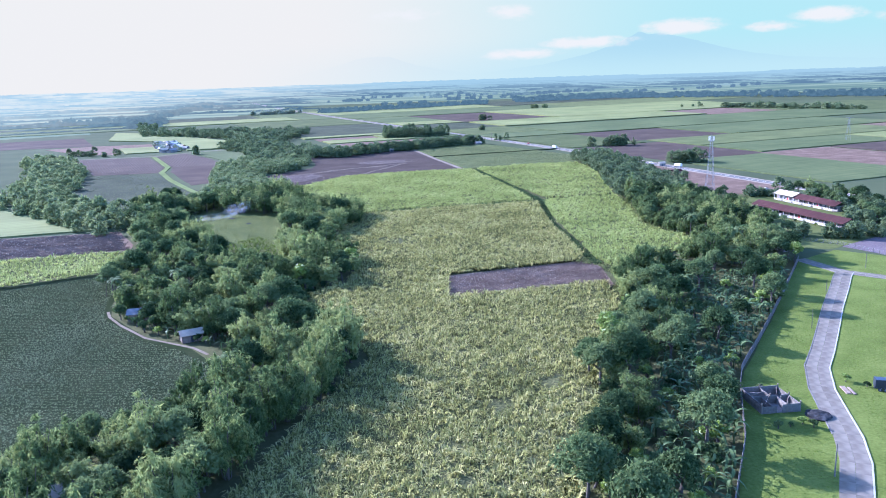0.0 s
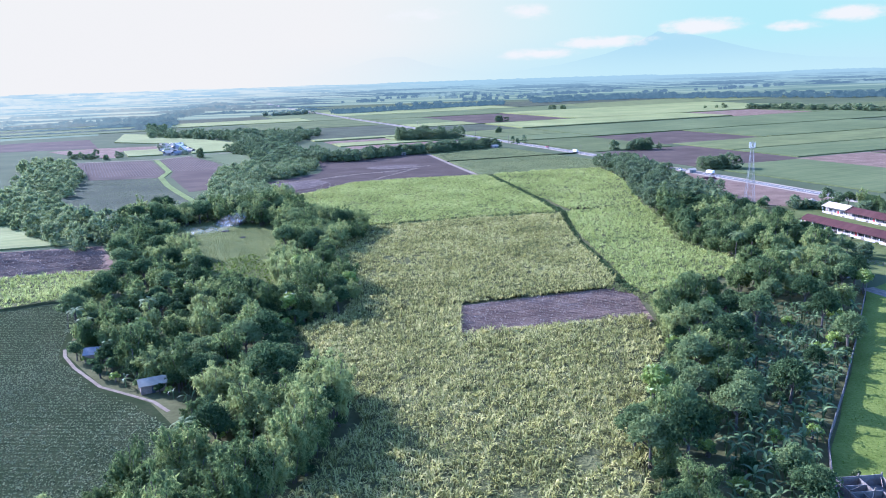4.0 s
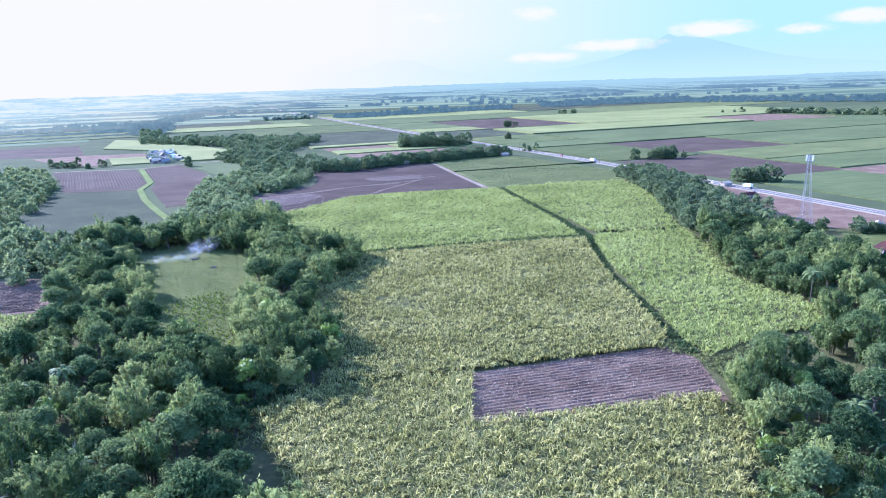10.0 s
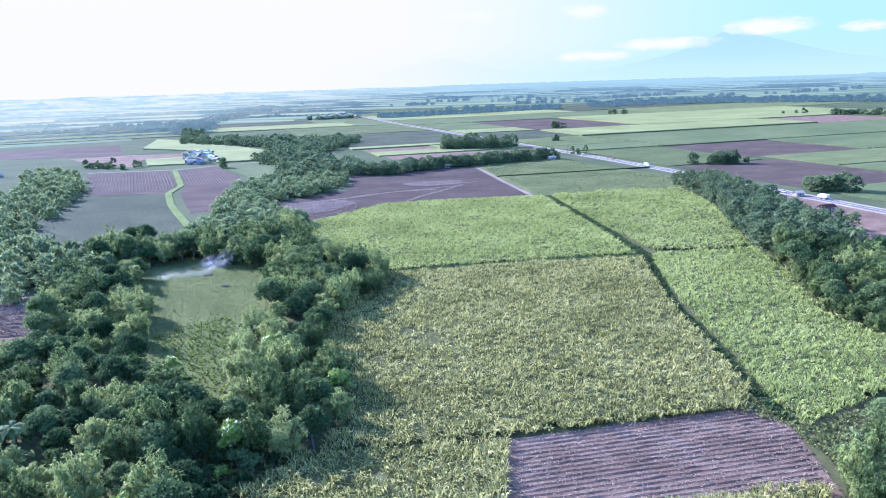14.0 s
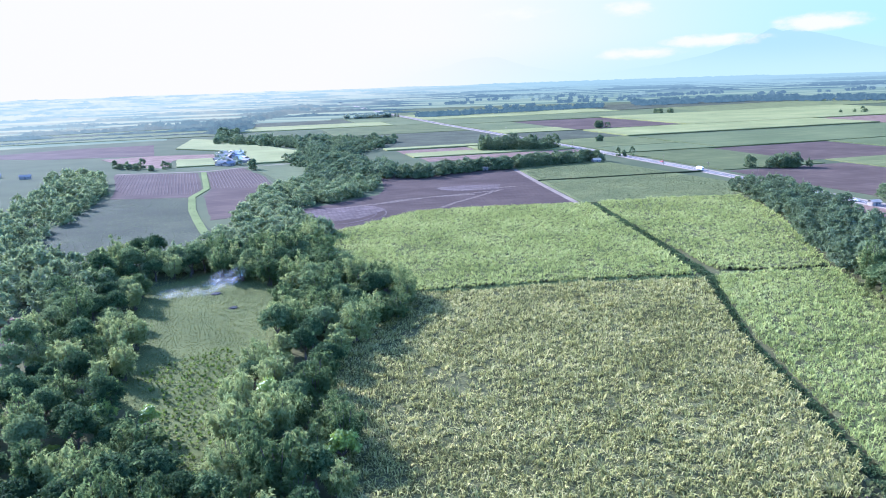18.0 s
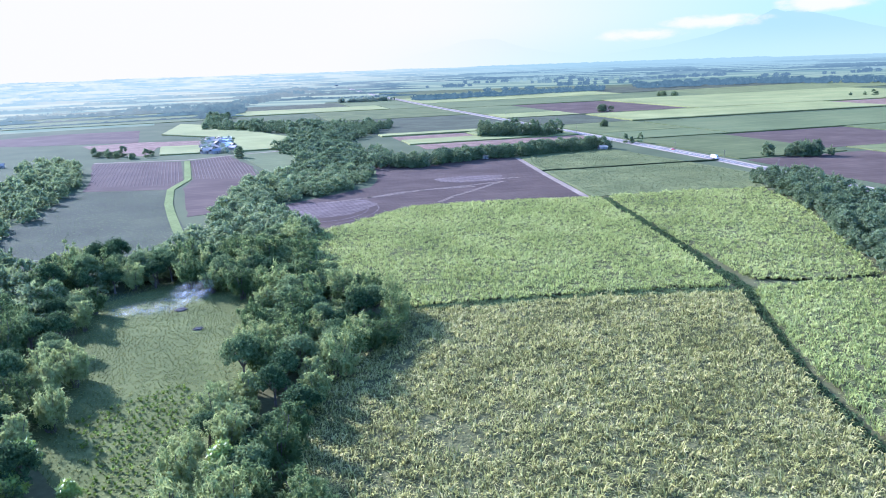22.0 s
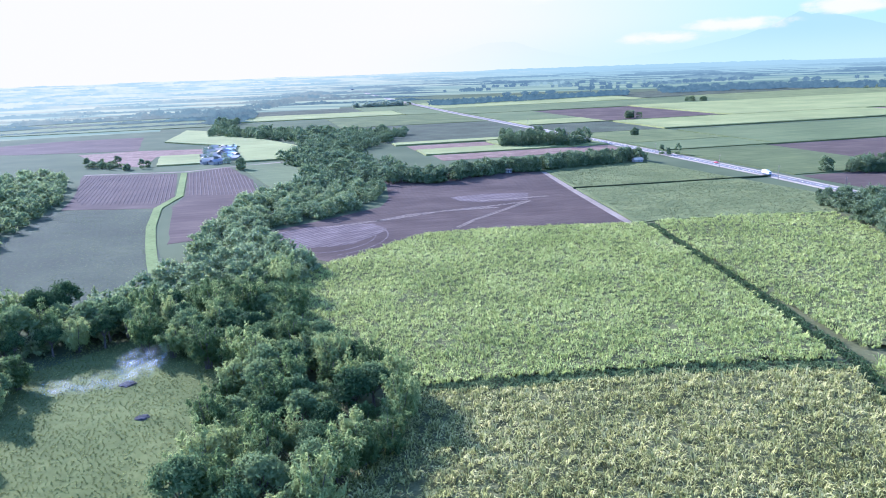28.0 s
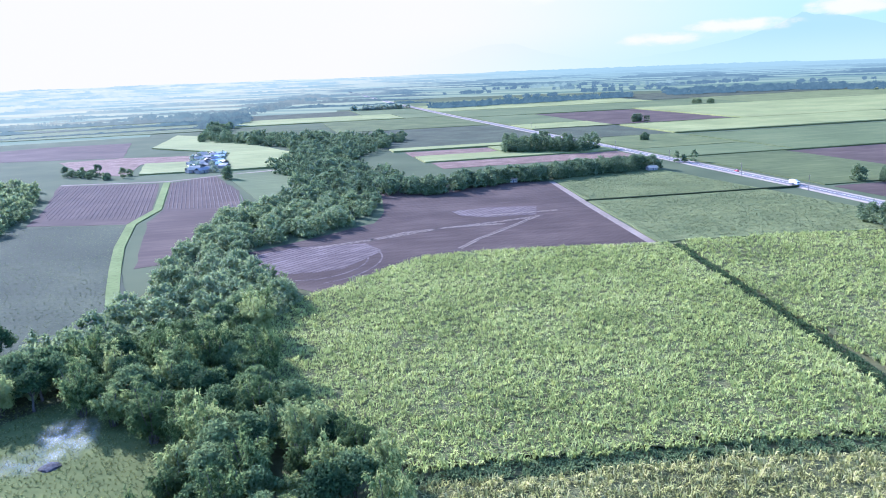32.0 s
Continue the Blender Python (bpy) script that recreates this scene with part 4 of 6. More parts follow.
def cane(name, poly, step, seed, material, label, tall, turn, blades=7, wide=0.26, gaps=(), lumpy=0.3, keep_off=True, droop=(0.45, 1.05), spread=0.25):
    rng = np.random.default_rng(seed)
    pts = sown(poly, step, seed, 0.42, turn)
    for (gx, gy, gr) in gaps:
        d = np.hypot((pts[:, 0] - gx) / gr, (pts[:, 1] - gy) / gr / 1.4)
        pts = pts[(d > 0.7 + 0.5 * rng.random(len(pts))) | (rng.random(len(pts)) < 0.12)]
    clump = np.array([noise.noise((x * 0.4, y * 0.4, seed)) + 0.5 * noise.noise((x * 1.1, y * 1.1, seed)) for x, y in pts])
    far = clear_of(pts + rng.normal(0, 0.35, pts.shape), DITCHES, 1.05) | (not keep_off)
    pts, clump = pts[(clump > -0.38) & far], clump[(clump > -0.38) & far]
    n = len(pts)
    lift = np.array([noise.noise((x * 0.06, y * 0.06, seed)) for x, y in pts])
    size = tall * (1 + 0.2 * lift + lumpy * clump + rng.normal(0, 0.12, n)).clip(0.45, 1.6)
    az = rng.uniform(0, 2 * math.pi, (n, blades))
    lean = rng.uniform(*droop, (n, blades))
    long = size[:, None] * rng.uniform(0.75, 1.15, (n, blades))
    w = wide * rng.uniform(0.7, 1.3, (n, blades))
    dx, dy = np.cos(az), np.sin(az)
    base = np.zeros((n, blades, 3))
    base[..., 0], base[..., 1] = pts[:, :1] + dx * spread * rng.random((n, blades)), pts[:, 1:] + dy * spread * rng.random((n, blades))
    base[..., 2] = size[:, None] * 0.25
    out = np.stack([dx, dy, 0 * dx], -1)
    side = np.stack([-dy, dx, 0 * dx], -1) * w[..., None]
    up = np.array([0, 0, 1.0])
    midp = base + out * (long * 0.32 * lean)[..., None] + up * (long * 0.60)[..., None]
    tip = midp + out * (long * 0.55 * lean)[..., None] + up * (long * (0.42 - 0.55 * lean))[..., None]
    V = np.stack([base - side * 0.4, base + side * 0.4, midp + side * 0.5, midp - side * 0.5, tip], 2).reshape(-1, 3)
    k = (np.arange(n * blades) * 5)[:, None]
    Fq = (k + [0, 1, 2, 3], k + [3, 2, 4])
    put(name, mesh_mixed(name, V, *Fq), material, None, label, "sugar cane" if "cane" in name else "grass", "", "stuff")


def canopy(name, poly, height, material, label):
    """A dark sheet under the leaves, painted as the shade between the plants."""
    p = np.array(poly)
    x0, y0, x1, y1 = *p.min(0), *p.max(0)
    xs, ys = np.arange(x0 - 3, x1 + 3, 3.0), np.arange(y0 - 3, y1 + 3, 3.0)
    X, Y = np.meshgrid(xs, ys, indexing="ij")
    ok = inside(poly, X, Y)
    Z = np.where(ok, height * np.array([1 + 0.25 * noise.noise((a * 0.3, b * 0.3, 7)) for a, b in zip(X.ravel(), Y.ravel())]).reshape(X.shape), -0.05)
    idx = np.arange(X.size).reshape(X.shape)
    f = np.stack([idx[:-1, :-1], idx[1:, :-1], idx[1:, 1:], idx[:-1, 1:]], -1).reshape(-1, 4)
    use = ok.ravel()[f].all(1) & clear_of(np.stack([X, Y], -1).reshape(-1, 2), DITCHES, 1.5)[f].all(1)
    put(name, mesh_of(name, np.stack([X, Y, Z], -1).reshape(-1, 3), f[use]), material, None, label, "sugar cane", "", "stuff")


for poly, step, seed, key, label, tall, gaps in (
    (CANE_A, 1.02, 1, "cane_old", "ripe yellow-green sugar cane with drying leaves", 2.0, ((-8, 175, 3), (5, 190, 3))),
    (CANE_B, 1.05, 2, "cane_old", "ripe olive-yellow sugar cane with a bare trampled patch", 1.95, ((-66, 366, 5.5), (-75, 372, 3), (-58, 362, 2.5), (-90, 402, 3))),
    (CANE_C, 1.22, 3, "cane_green", "dense fresh green sugar cane", 2.0, ()),
    (CANE_D, 1.4, 4, "cane_green", "fresh green sugar cane beyond the ditch", 2.0, ()),
    (CANE_E, 1.25, 5, "cane_green", "fresh green sugar cane beside the tree belt", 2.1, ()),
    ([(-330, 265), (-215, 284), (-194, 300), (-175, 312), (-188, 325), (-200, 348), (-253, 328), (-330, 296)], 1.5, 6, "cane_green", "strip of green sugar cane left of the trees", 2.3, ()),
):
    cane("sugar_cane", poly, step * 1.22, seed, M[key], label, tall * 0.95, 0.42, gaps=gaps, blades=10, wide=0.2, lumpy=0.8 if key == "cane_old" else 0.55, droop=(0.5, 1.15), spread=0.6)
    canopy("cane_stalks", poly, 1.05, M["cane_under"], "dark sheet under the cane leaves, painted as the shade in the gaps")

# weeds and tufts on the verges
for poly in ([(30, 322), (26, 339), (20.5, 374), (13, 412), (9, 463), (8, 491), (-13, 561), (-48, 667), (-51, 667), (-17, 561), (4, 489), (6, 463), (11, 412), (16.5, 374), (22, 339), (26, 322)], [(-104, 447), (-77, 458), (-41, 473), (4, 485), (3, 491), (-41, 480), (-77, 465), (-104, 454)]):
    cane("weeds", poly, 0.75, 41, M["leaf"], "dark weeds filling the ditch between the cane fields", 0.8, 0.1, 6, 0.24, lumpy=0.9, keep_off=False)
cane("grass_tufts", [(109, 320), (89, 273), (71, 230), (58, 202), (54, 188), (48, 160), (40, 136), (30, 105), (46, 105), (60, 146), (66, 165), (68, 190), (80, 220), (112, 296)], 1.0, 43, M["lawn_blade"], "uneven tufts in the grass lot", 0.14, 0.1, 4, 0.18, lumpy=0.9, droop=(0.9, 1.4))
cane("grass_tufts", [(66, 120), (74, 160), (82, 205), (96, 235), (124, 292), (165, 272), (130, 190), (110, 110)], 1.1, 44, M["lawn_blade"], "uneven tufts in the grass lot", 0.14, 0.1, 4, 0.2, lumpy=0.9, droop=(0.9, 1.4))

cane("weeds", [(5, 100), (10, 139), (16, 162), (18, 203), (23, 226), (31, 262), (30, 288), (36, 292), (36, 262), (28, 226), (22, 203), (21, 164), (14, 139), (9, 100)], 1.1, 53, M["tuft"], "tall rough grass between the cane and the tree belt", 1.2, 0.42, 6, 0.28, lumpy=0.9)
cane("straw", PATCH, 1.2, 49, M["straw"], "dry cane straw scattered over the harvested soil", 0.5, 0.42, 3, 0.16, lumpy=1.0, droop=(0.9, 1.3))
cane("straw", [(-335, 303), (-253, 336), (-201, 356), (-208, 368), (-233, 400), (-291, 383), (-400, 333)], 2.4, 50, M["straw"], "dry cane straw scattered over the harvested strip", 0.6, 0.42, 3, 0.3, lumpy=1.0, droop=(0.9, 1.3))
cane("weeds", [(18, 324), (27, 319), (33, 300), (32, 286), (36, 290), (40, 312), (52, 322), (66, 334), (52, 336), (32, 317), (24, 332), (20, 330)], 1.1, 51, M["tuft"], "rough grass and weeds at the corner of the harvested field", 0.9, 0.42, 6, 0.3, lumpy=0.9, keep_off=False)
cane("weeds", [(58, 500), (63, 449), (62, 410), (69, 391), (79, 380), (79, 343), (73, 343), (73, 377), (62, 387), (55, 409), (56, 449), (52, 496)], 1.2, 52, M["tuft"], "tall weeds between the cane and the trees", 1.3, 0.42, 6, 0.3, lumpy=0.9)
cane("crop_tufts", [(-127, 856), (-102, 892), (-62, 922), (43, 766), (68, 716), (36, 707), (0, 696), (-46, 677), (-55, 670)], 1.35, 48, M["bean_leaf"], "low green crop in the field beside the ploughed land", 0.75, 0.4, 4, 0.3, lumpy=0.7, droop=(0.7, 1.2))
cane("crop_tufts", [(-245, 546), (-284, 592), (-345, 679), (-408, 666), (-372, 590), (-340, 500), (-290, 480), (-242, 482)], 1.7, 45, M["bean_leaf"], "thin tufts of green crop on the dark field", 0.45, 0.55, 4, 0.24, lumpy=0.9, droop=(0.7, 1.2))
cane("grass_tufts", [(-225, 440), (-212, 470), (-195, 490), (-150, 452), (-128, 397), (-112, 350), (-92, 312), (-92, 280), (-112, 290), (-130, 325), (-160, 345), (-190, 390)], 1.05, 46, M["tuft"], "coarse uneven grass tufts in the pasture", 0.3, 0.2, 5, 0.2, lumpy=1.1)
cane("weeds", [(-142, 385), (-122, 352), (-104, 318), (-98, 300), (-118, 306), (-136, 338), (-158, 356), (-150, 375)], 2.0, 47, M["lawn_blade"], "leafy bright weeds among the pasture grass", 0.8, 0.2, 7, 0.36, lumpy=1.2)

# low leafy crop in rows
rng = np.random.default_rng(21)
rows = sown([(-235, 100), (-290, 267), (-215, 281), (-194, 296), (-176, 304), (-160, 261), (-152, 245), (-126, 222), (-107, 212), (-88, 196), (-90, 165), (-106, 146), (-116, 130), (-122, 95)], 0.85, 21, 0.2, 0.05)
rows = rows[((rows[:, 1] - 0.05 * rows[:, 0]) / 1.7 + 0.25 * np.sin(rows[:, 0] * 0.04)) % 1 < 0.7]
n = len(rows)
a = rng.uniform(0, 6.28, (n, 5))
c = np.concatenate([np.repeat(rows[:, None], 5, 1) + rng.normal(0, 0.12, (n, 5, 2)), np.zeros((n, 5, 1))], 2)
o = np.stack([np.cos(a), np.sin(a), 0 * a], -1) * rng.uniform(0.3, 0.55, (n, 5, 1))
s = np.stack([-np.sin(a), np.cos(a), 0 * a], -1) * 0.17
h = np.array([0, 0, 1.0]) * rng.uniform(0.05, 0.3, (n, 5, 1))
V = np.stack([c - s * 0.4, c + s * 0.4, c + o + s + h, c + o - s + h], 2).reshape(-1, 3)
put("low_crop", mesh_of("low_crop", V, np.arange(len(V)).reshape(-1, 4)), M["low_leaf"], None, "low dark green leafy crop planted in rows", "crop", "", "stuff")

# ---- trees ----
OCTA = np.array([(1, 0, 0), (0, 1, 0), (-1, 0, 0), (0, -1, 0), (0, 0, 1), (0, 0, -1)], float)
OCTA_FACES = np.array([(0, 1, 4), (1, 2, 4), (2, 3, 4), (3, 0, 4), (1, 0, 5), (2, 1, 5), (3, 2, 5), (0, 3, 5)])


def leaf_sprays(rng, centre, normal, length, width, droop):
    """Leaf sprays: slim pointed blades that lean out of the crown along normal and hang by droop."""
    n = len(centre)
    up = normal + rng.normal(0, 0.48, (n, 3))
    up /= np.linalg.norm(up, axis=1, keepdims=True)
    d = rng.normal(0, 1, (n, 3)) + normal * 0.8
    d[:, 2] -= droop * 2
    d -= up * (d * up).sum(1, keepdims=True) * 0.75
    d /= np.linalg.norm(d, axis=1, keepdims=True) + 1e-9
    s = np.cross(d, up)
    s /= np.linalg.norm(s, axis=1, keepdims=True) + 1e-9
    l = length * rng.uniform(0.6, 1.3, (n, 1))
    w = width * rng.uniform(0.6, 1.3, (n, 1))
    return np.stack([centre - s * w * 0.5, centre + s * w * 0.5, centre + d * l], 1).reshape(-1, 3)


def crown_mesh(name, lobes, leaves, length, width, droop, seed, core=0.74):
    rng = np.random.default_rng(seed)
    V, Fc = [], []
    total = 0
    area = np.array([r * r for *_, r, q in lobes])
    share = np.maximum(5, 2 * leaves * area / area.sum()).astype(int)
    tri = []
    for (x, y, z, r, q), k in zip(lobes, share):
        d = rng.normal(0, 1, (k, 3))
        d /= np.linalg.norm(d, axis=1, keepdims=True)
        d[:, 2] = np.where(rng.random(k) < 0.75, np.abs(d[:, 2]), d[:, 2])
        p = np.array([x, y, z]) + d * [r, r, r * q] * rng.uniform(0.5, 1.3, (k, 1))
        V.append(leaf_sprays(rng, p, d, length, width, droop))
        v, f = OCTA * [r * core, r * core, r * core * q] * rng.uniform(0.8, 1.2, (6, 1)), OCTA_FACES
        tri.append((v + [x, y, z], f))
    V = np.concatenate(V)
    Fc, verts, k = [np.arange(len(V)).reshape(-1, 3)], [V], len(V)
    for v, f in tri:
        Fc.append(f + k)
        verts.append(v)
        k += len(v)
    return mesh_of(name, np.concatenate(verts), np.concatenate(Fc))


def dome(seed, radius, height, n, base=0.35):
    """Lobes of a rounded, uneven crown."""
    rng = np.random.default_rng(seed)
    out = []
    for i in range(n):
        a, t = i * 2.4 + rng.normal(0, 0.3), math.sqrt((i + 0.5) / n)
        rr = radius * 0.72 * t * rng.uniform(0.8, 1.15)
        z = height * (base + (1 - base) * (0.86 - 0.55 * t * t * rng.uniform(0.6, 1.2)))
        out.append((rr * math.cos(a), rr * math.sin(a), z, radius * rng.uniform(0.17, 0.34), rng.uniform(0.7, 1.0)))
    return out


def plumes(seed, radius, height, n):
    """Lobes of a bamboo clump: nodding plumes along arching culms."""
    rng = np.random.default_rng(seed)
    out = []
    for i in range(n):
        a, t = i * 2.4 + rng.normal(0, 0.3), math.sqrt((i + 0.3) / n)
        top = height * rng.uniform(0.72, 1.08) * (1 - 0.34 * t)
        for f, r in ((0.36, 0.17), (0.58, 0.19), (0.78, 0.17), (0.96, 0.11)):
            rr = radius * t * (0.4 + 0.55 * f * f)
            out.append((rr * math.cos(a) + rng.normal(0, 0.25), rr * math.sin(a) + rng.normal(0, 0.25), top * f - 0.6 * (f > 0.9), radius * r * rng.uniform(0.75, 1.25), rng.uniform(1.0, 1.6)))
    return out


def stems_mesh(name, seed, radius, height, n):
    """Arching culms that spring from one root."""
    rng = np.random.default_rng(seed)
    V, Fc = [(0, 0, -0.3)], []
    for i in range(n):
        a, t = i * 2.4, math.sqrt((i + 0.3) / n)
        c, s, h, k = math.cos(a), math.sin(a), height * rng.uniform(0.7, 0.95), len(V)
        for f, r in ((0.03, 0.1), (0.4, 0.085), (0.8, 0.05)):
            o = radius * t * (0.18 + 0.6 * f * f)
            V += [(o * c + r * math.cos(q), o * s + r * math.sin(q), h * f) for q in (0, 1.57, 3.14, 4.71)]
        for j in range(4):
            q = (j + 1) % 4
            Fc += [(0, k + q, k + j), (k + j, k + q, k + 4 + q), (k + j, k + 4 + q, k + 4 + j), (k + 4 + j, k + 4 + q, k + 8 + q), (k + 4 + j, k + 8 + q, k + 8 + j)]
    return mesh_of(name, V, Fc)


def trunk_mesh(name, seed, radius, height):
    rng = np.random.default_rng(seed)
    bm = bmesh.new()
    fork = (rng.normal(0, 0.2), rng.normal(0, 0.2), height * 0.38)
    tube(bm, (0, 0, -0.1), fork, 0.32 + radius * 0.02, 0.22, 7)
    for i in range(5):
        a = i * 1.26 + rng.normal(0, 0.2)
        k = (radius * 0.4 * math.cos(a), radius * 0.4 * math.sin(a), height * rng.uniform(0.55, 0.7))
        tube(bm, fork, k, 0.16, 0.09, 5)
        tube(bm, k, (k[0] * 1.6, k[1] * 1.6, k[2] + height * 0.12), 0.08, 0.03, 4)
    me = bpy.data.meshes.new(name)
    bm.to_mesh(me)
    bm.free()
    return me


KINDS = {}


def plant(kind, x, y, scale=1.0, turn=0.0, tall=1.0):
    """One tree, with its stem and its crown as parts that share their meshes with the others of the kind."""
    base, label, category, parts = KINDS[kind]
    ob = thing(base, Matrix.LocRotScale((x, y, 0), Euler((0, 0, turn)), (scale, scale, scale * tall)), label, category, "trees of the belts")
    for name, me, m in parts:
        put(name, me, m, ob)
    return ob


for i in range(4):
    r, h = (4.6, 5.2, 4.0, 5.6)[i], (11.5, 13, 9.5, 12.5)[i]
    KINDS["bamboo%d" % i] = ("bamboo_clump", "tall feathery grey-green bamboo clump", "bamboo", [
        ("stem", stems_mesh("stem", 30 + i, r, h, 9), M["bark"]),
        ("foliage", crown_mesh("foliage", plumes(40 + i, r, h, 15), 1650, 0.74, 0.25, 0.7, 50 + i, 0.62), M["bamboo"])])
    r, h = (4.8, 5.4, 4.2, 3.6)[i], (9.5, 11, 8, 7)[i]
    KINDS["tree%d" % i] = ("broadleaf_tree", "dense dark green broadleaf tree", "tree", [
        ("trunk", trunk_mesh("trunk", 60 + i, r, h), M["bark"]),
        ("crown", crown_mesh("crown", dome(70 + i, r, h, 36), 1350, 0.6, 0.38, 0.15, 80 + i, 0.66), M["leaf"])])
    r, h = (2.2, 2.8, 1.8, 2.5)[i], (3.2, 4.2, 2.6, 3.6)[i]
    KINDS["shrub%d" % i] = ("shrub", "rounded green shrub at the foot of the trees", "shrub", [
        ("stem", trunk_mesh("stem", 90 + i, r * 0.5, h), M["bark"]),
        ("foliage", crown_mesh("foliage", dome(95 + i, r, h, 7, 0.2), 260, 0.6, 0.45, 0.1, 98 + i), M["leaf_lime" if i == 3 else "leaf"])])
KINDS["lime"] = ("broadleaf_tree", "bright lime-green young tree among darker ones", "tree", [
    ("trunk", trunk_mesh("trunk", 64, 3, 8), M["bark"]), ("crown", crown_mesh("crown", dome(74, 3.2, 8, 10), 700, 0.7, 0.5, 0.1, 84), M["leaf_lime"])])

# banana plants and palms, with each large leaf a part
def leaf_blade(name, length, width, arch, folds=4):
    V, Fc = [], []
    for i in range(folds + 1):
        f = i / folds
        x, z = length * f * (1 - 0.25 * f * arch), length * (0.55 * f - (0.75 + 0.35 * arch) * f * f)
        w = width * math.sin(math.pi * min(1, 0.12 + 0.86 * f)) * 0.5
        V += [(x, w, z + w * 0.25), (x, 0, z), (x, -w, z + w * 0.25)]
    for i in range(folds):
        k = 3 * i
        Fc += [(k, k + 3, k + 4, k + 1), (k + 1, k + 4, k + 5, k + 2)]
    return mesh_of(name, np.array(V), np.array(Fc), True)


def frond(name, length, seed):
    """A feathered palm leaf: a rib with a fringe of leaflets on both sides."""
    V, Fc = [], []
    for i in range(25):
        f = i / 24
        x, z = length * f * (1 - 0.2 * f), length * (0.5 * f - 0.85 * f * f)
        l = 0.8 * math.sin(math.pi * (0.1 + 0.85 * f)) * (1.0 if i % 2 else 0.45)
        V += [(x + 0.35 * l, l, z - 0.35 * l), (x, 0, z), (x + 0.35 * l, -l, z - 0.35 * l)]
    for i in range(24):
        k = 3 * i
        Fc += [(k, k + 3, k + 4, k + 1), (k + 1, k + 4, k + 5, k + 2)]
    return mesh_of(name, np.array(V), np.array(Fc))


BANANA_LEAVES = [leaf_blade("leaf", l, w, a) for l, w, a in ((2.3, 0.5, 0.3), (2.7, 0.55, 0.8), (2.0, 0.5, 1.2))]
bm = bmesh.new()
tube(bm, (0, 0, -0.1), (0.1, 0, 2.4), 0.2, 0.11, 7)
STEM = bpy.data.meshes.new("stem")
bm.to_mesh(STEM)
bm.free()
FROND = frond("frond", 4.2, 3)
bm = bmesh.new()
for a, b, r0, r1 in (((0, 0, -0.1), (0.5, 0.1, 4), 0.2, 0.16), ((0.5, 0.1, 4), (0.8, 0.2, 9.6), 0.16, 0.12)):
    tube(bm, a, b, r0, r1, 7)
PALM_TRUNK = bpy.data.meshes.new("trunk")
bm.to_mesh(PALM_TRUNK)
bm.free()


def banana(x, y, scale, turn, seed):
    rng = np.random.default_rng(seed)
    ob = thing("banana_plant", Matrix.LocRotScale((x, y, 0), Euler((0, 0, turn)), (scale,) * 3), "banana plant with broad arching pale green leaves", "banana plant", "banana plants in the grove")
    put("pseudostem", STEM, M["banana"], ob)
    for i in range(6):
        q = put("leaf", BANANA_LEAVES[i % 3], M["banana"], ob)
        q.matrix_local = Matrix.Translation((0.1, 0, 2.2 + 0.08 * i)) @ Euler((rng.normal(0, 0.3), -0.85 * i / 6 + rng.normal(0, 0.25), i * 2.4 + rng.normal(0, 0.5))).to_matrix().to_4x4()
    return ob


def palm(x, y, scale, turn, seed):
    rng = np.random.default_rng(seed)
    ob = thing("coconut_palm", Matrix.LocRotScale((x, y, 0), Euler((0, 0, turn)), (scale,) * 3), "coconut palm with a slender grey trunk and drooping fronds", "palm tree", "palms")
    put("trunk", PALM_TRUNK, M["bark"], ob)
    for i in range(14):
        q = put("frond", FROND, M["palm_leaf"], ob)
        q.matrix_local = Matrix.Translation((0.8, 0.2, 9.5)) @ Euler((rng.normal(0, 0.15), 0.35 - 0.9 * i / 14, i * 2.4)).to_matrix().to_4x4()
    return ob


def grow(poly, gap, seed, mixture, scale=(0.9, 1.32), avoid=()):
    """Fills an outline with trees that keep their distance."""
    rng = np.random.default_rng(seed)
    p = np.array(poly)
    lo, hi = p.min(0), p.max(0)
    taken = []
    names, odds = zip(*mixture)
    odds = np.array(odds, float) / sum(odds)
    for _ in range(int((hi - lo).prod() / gap**2 * 9)):
        x, y = rng.uniform(lo, hi)
        if not inside(poly, np.array([x]), np.array([y]))[0] or any(math.hypot(x - a, y - b) < r for a, b, r in avoid):
            continue
        if any((x - a) ** 2 + (y - b) ** 2 < gap * gap for a, b in taken):
            continue
        taken.append((x, y))
        kind = str(rng.choice(names, p=odds))
        s = rng.uniform(*scale)
        if kind == "banana":
            banana(x, y, s * 1.15, rng.uniform(0, 6.28), len(taken) + seed)
        elif kind == "palm":
            palm(x, y, s, rng.uniform(0, 6.28), len(taken) + seed)
        else:
            plant(kind + str(rng.integers(4)) if kind in ("bamboo", "tree", "shrub") else kind, x, y, s, rng.uniform(0, 6.28), rng.uniform(0.85, 1.3) if kind == "bamboo" else rng.uniform(0.85, 1.15))


HOUSES = [(-109, 223, 4.6), (-138, 245, 4.2), (-119, 244, 3.8), (-94, 128, 4)]
W1 = [(-120, 104), (-113, 130), (-101, 145), (-90, 157), (-84, 170), (-82, 180), (-84, 200), (-94, 214), (-70, 226), (-57, 226), (-51, 205), (-53, 182), (-57, 165), (-61, 148), (-66, 125), (-72, 95), (-112, 90)]
W2 = [(-152, 254), (-125, 232), (-104, 224), (-82, 212), (-68, 229), (-84, 252), (-95, 272), (-104, 292), (-117, 308), (-146, 332), (-172, 380), (-197, 405), (-212, 384), (-192, 352), (-181, 325), (-176, 300), (-168, 280)]
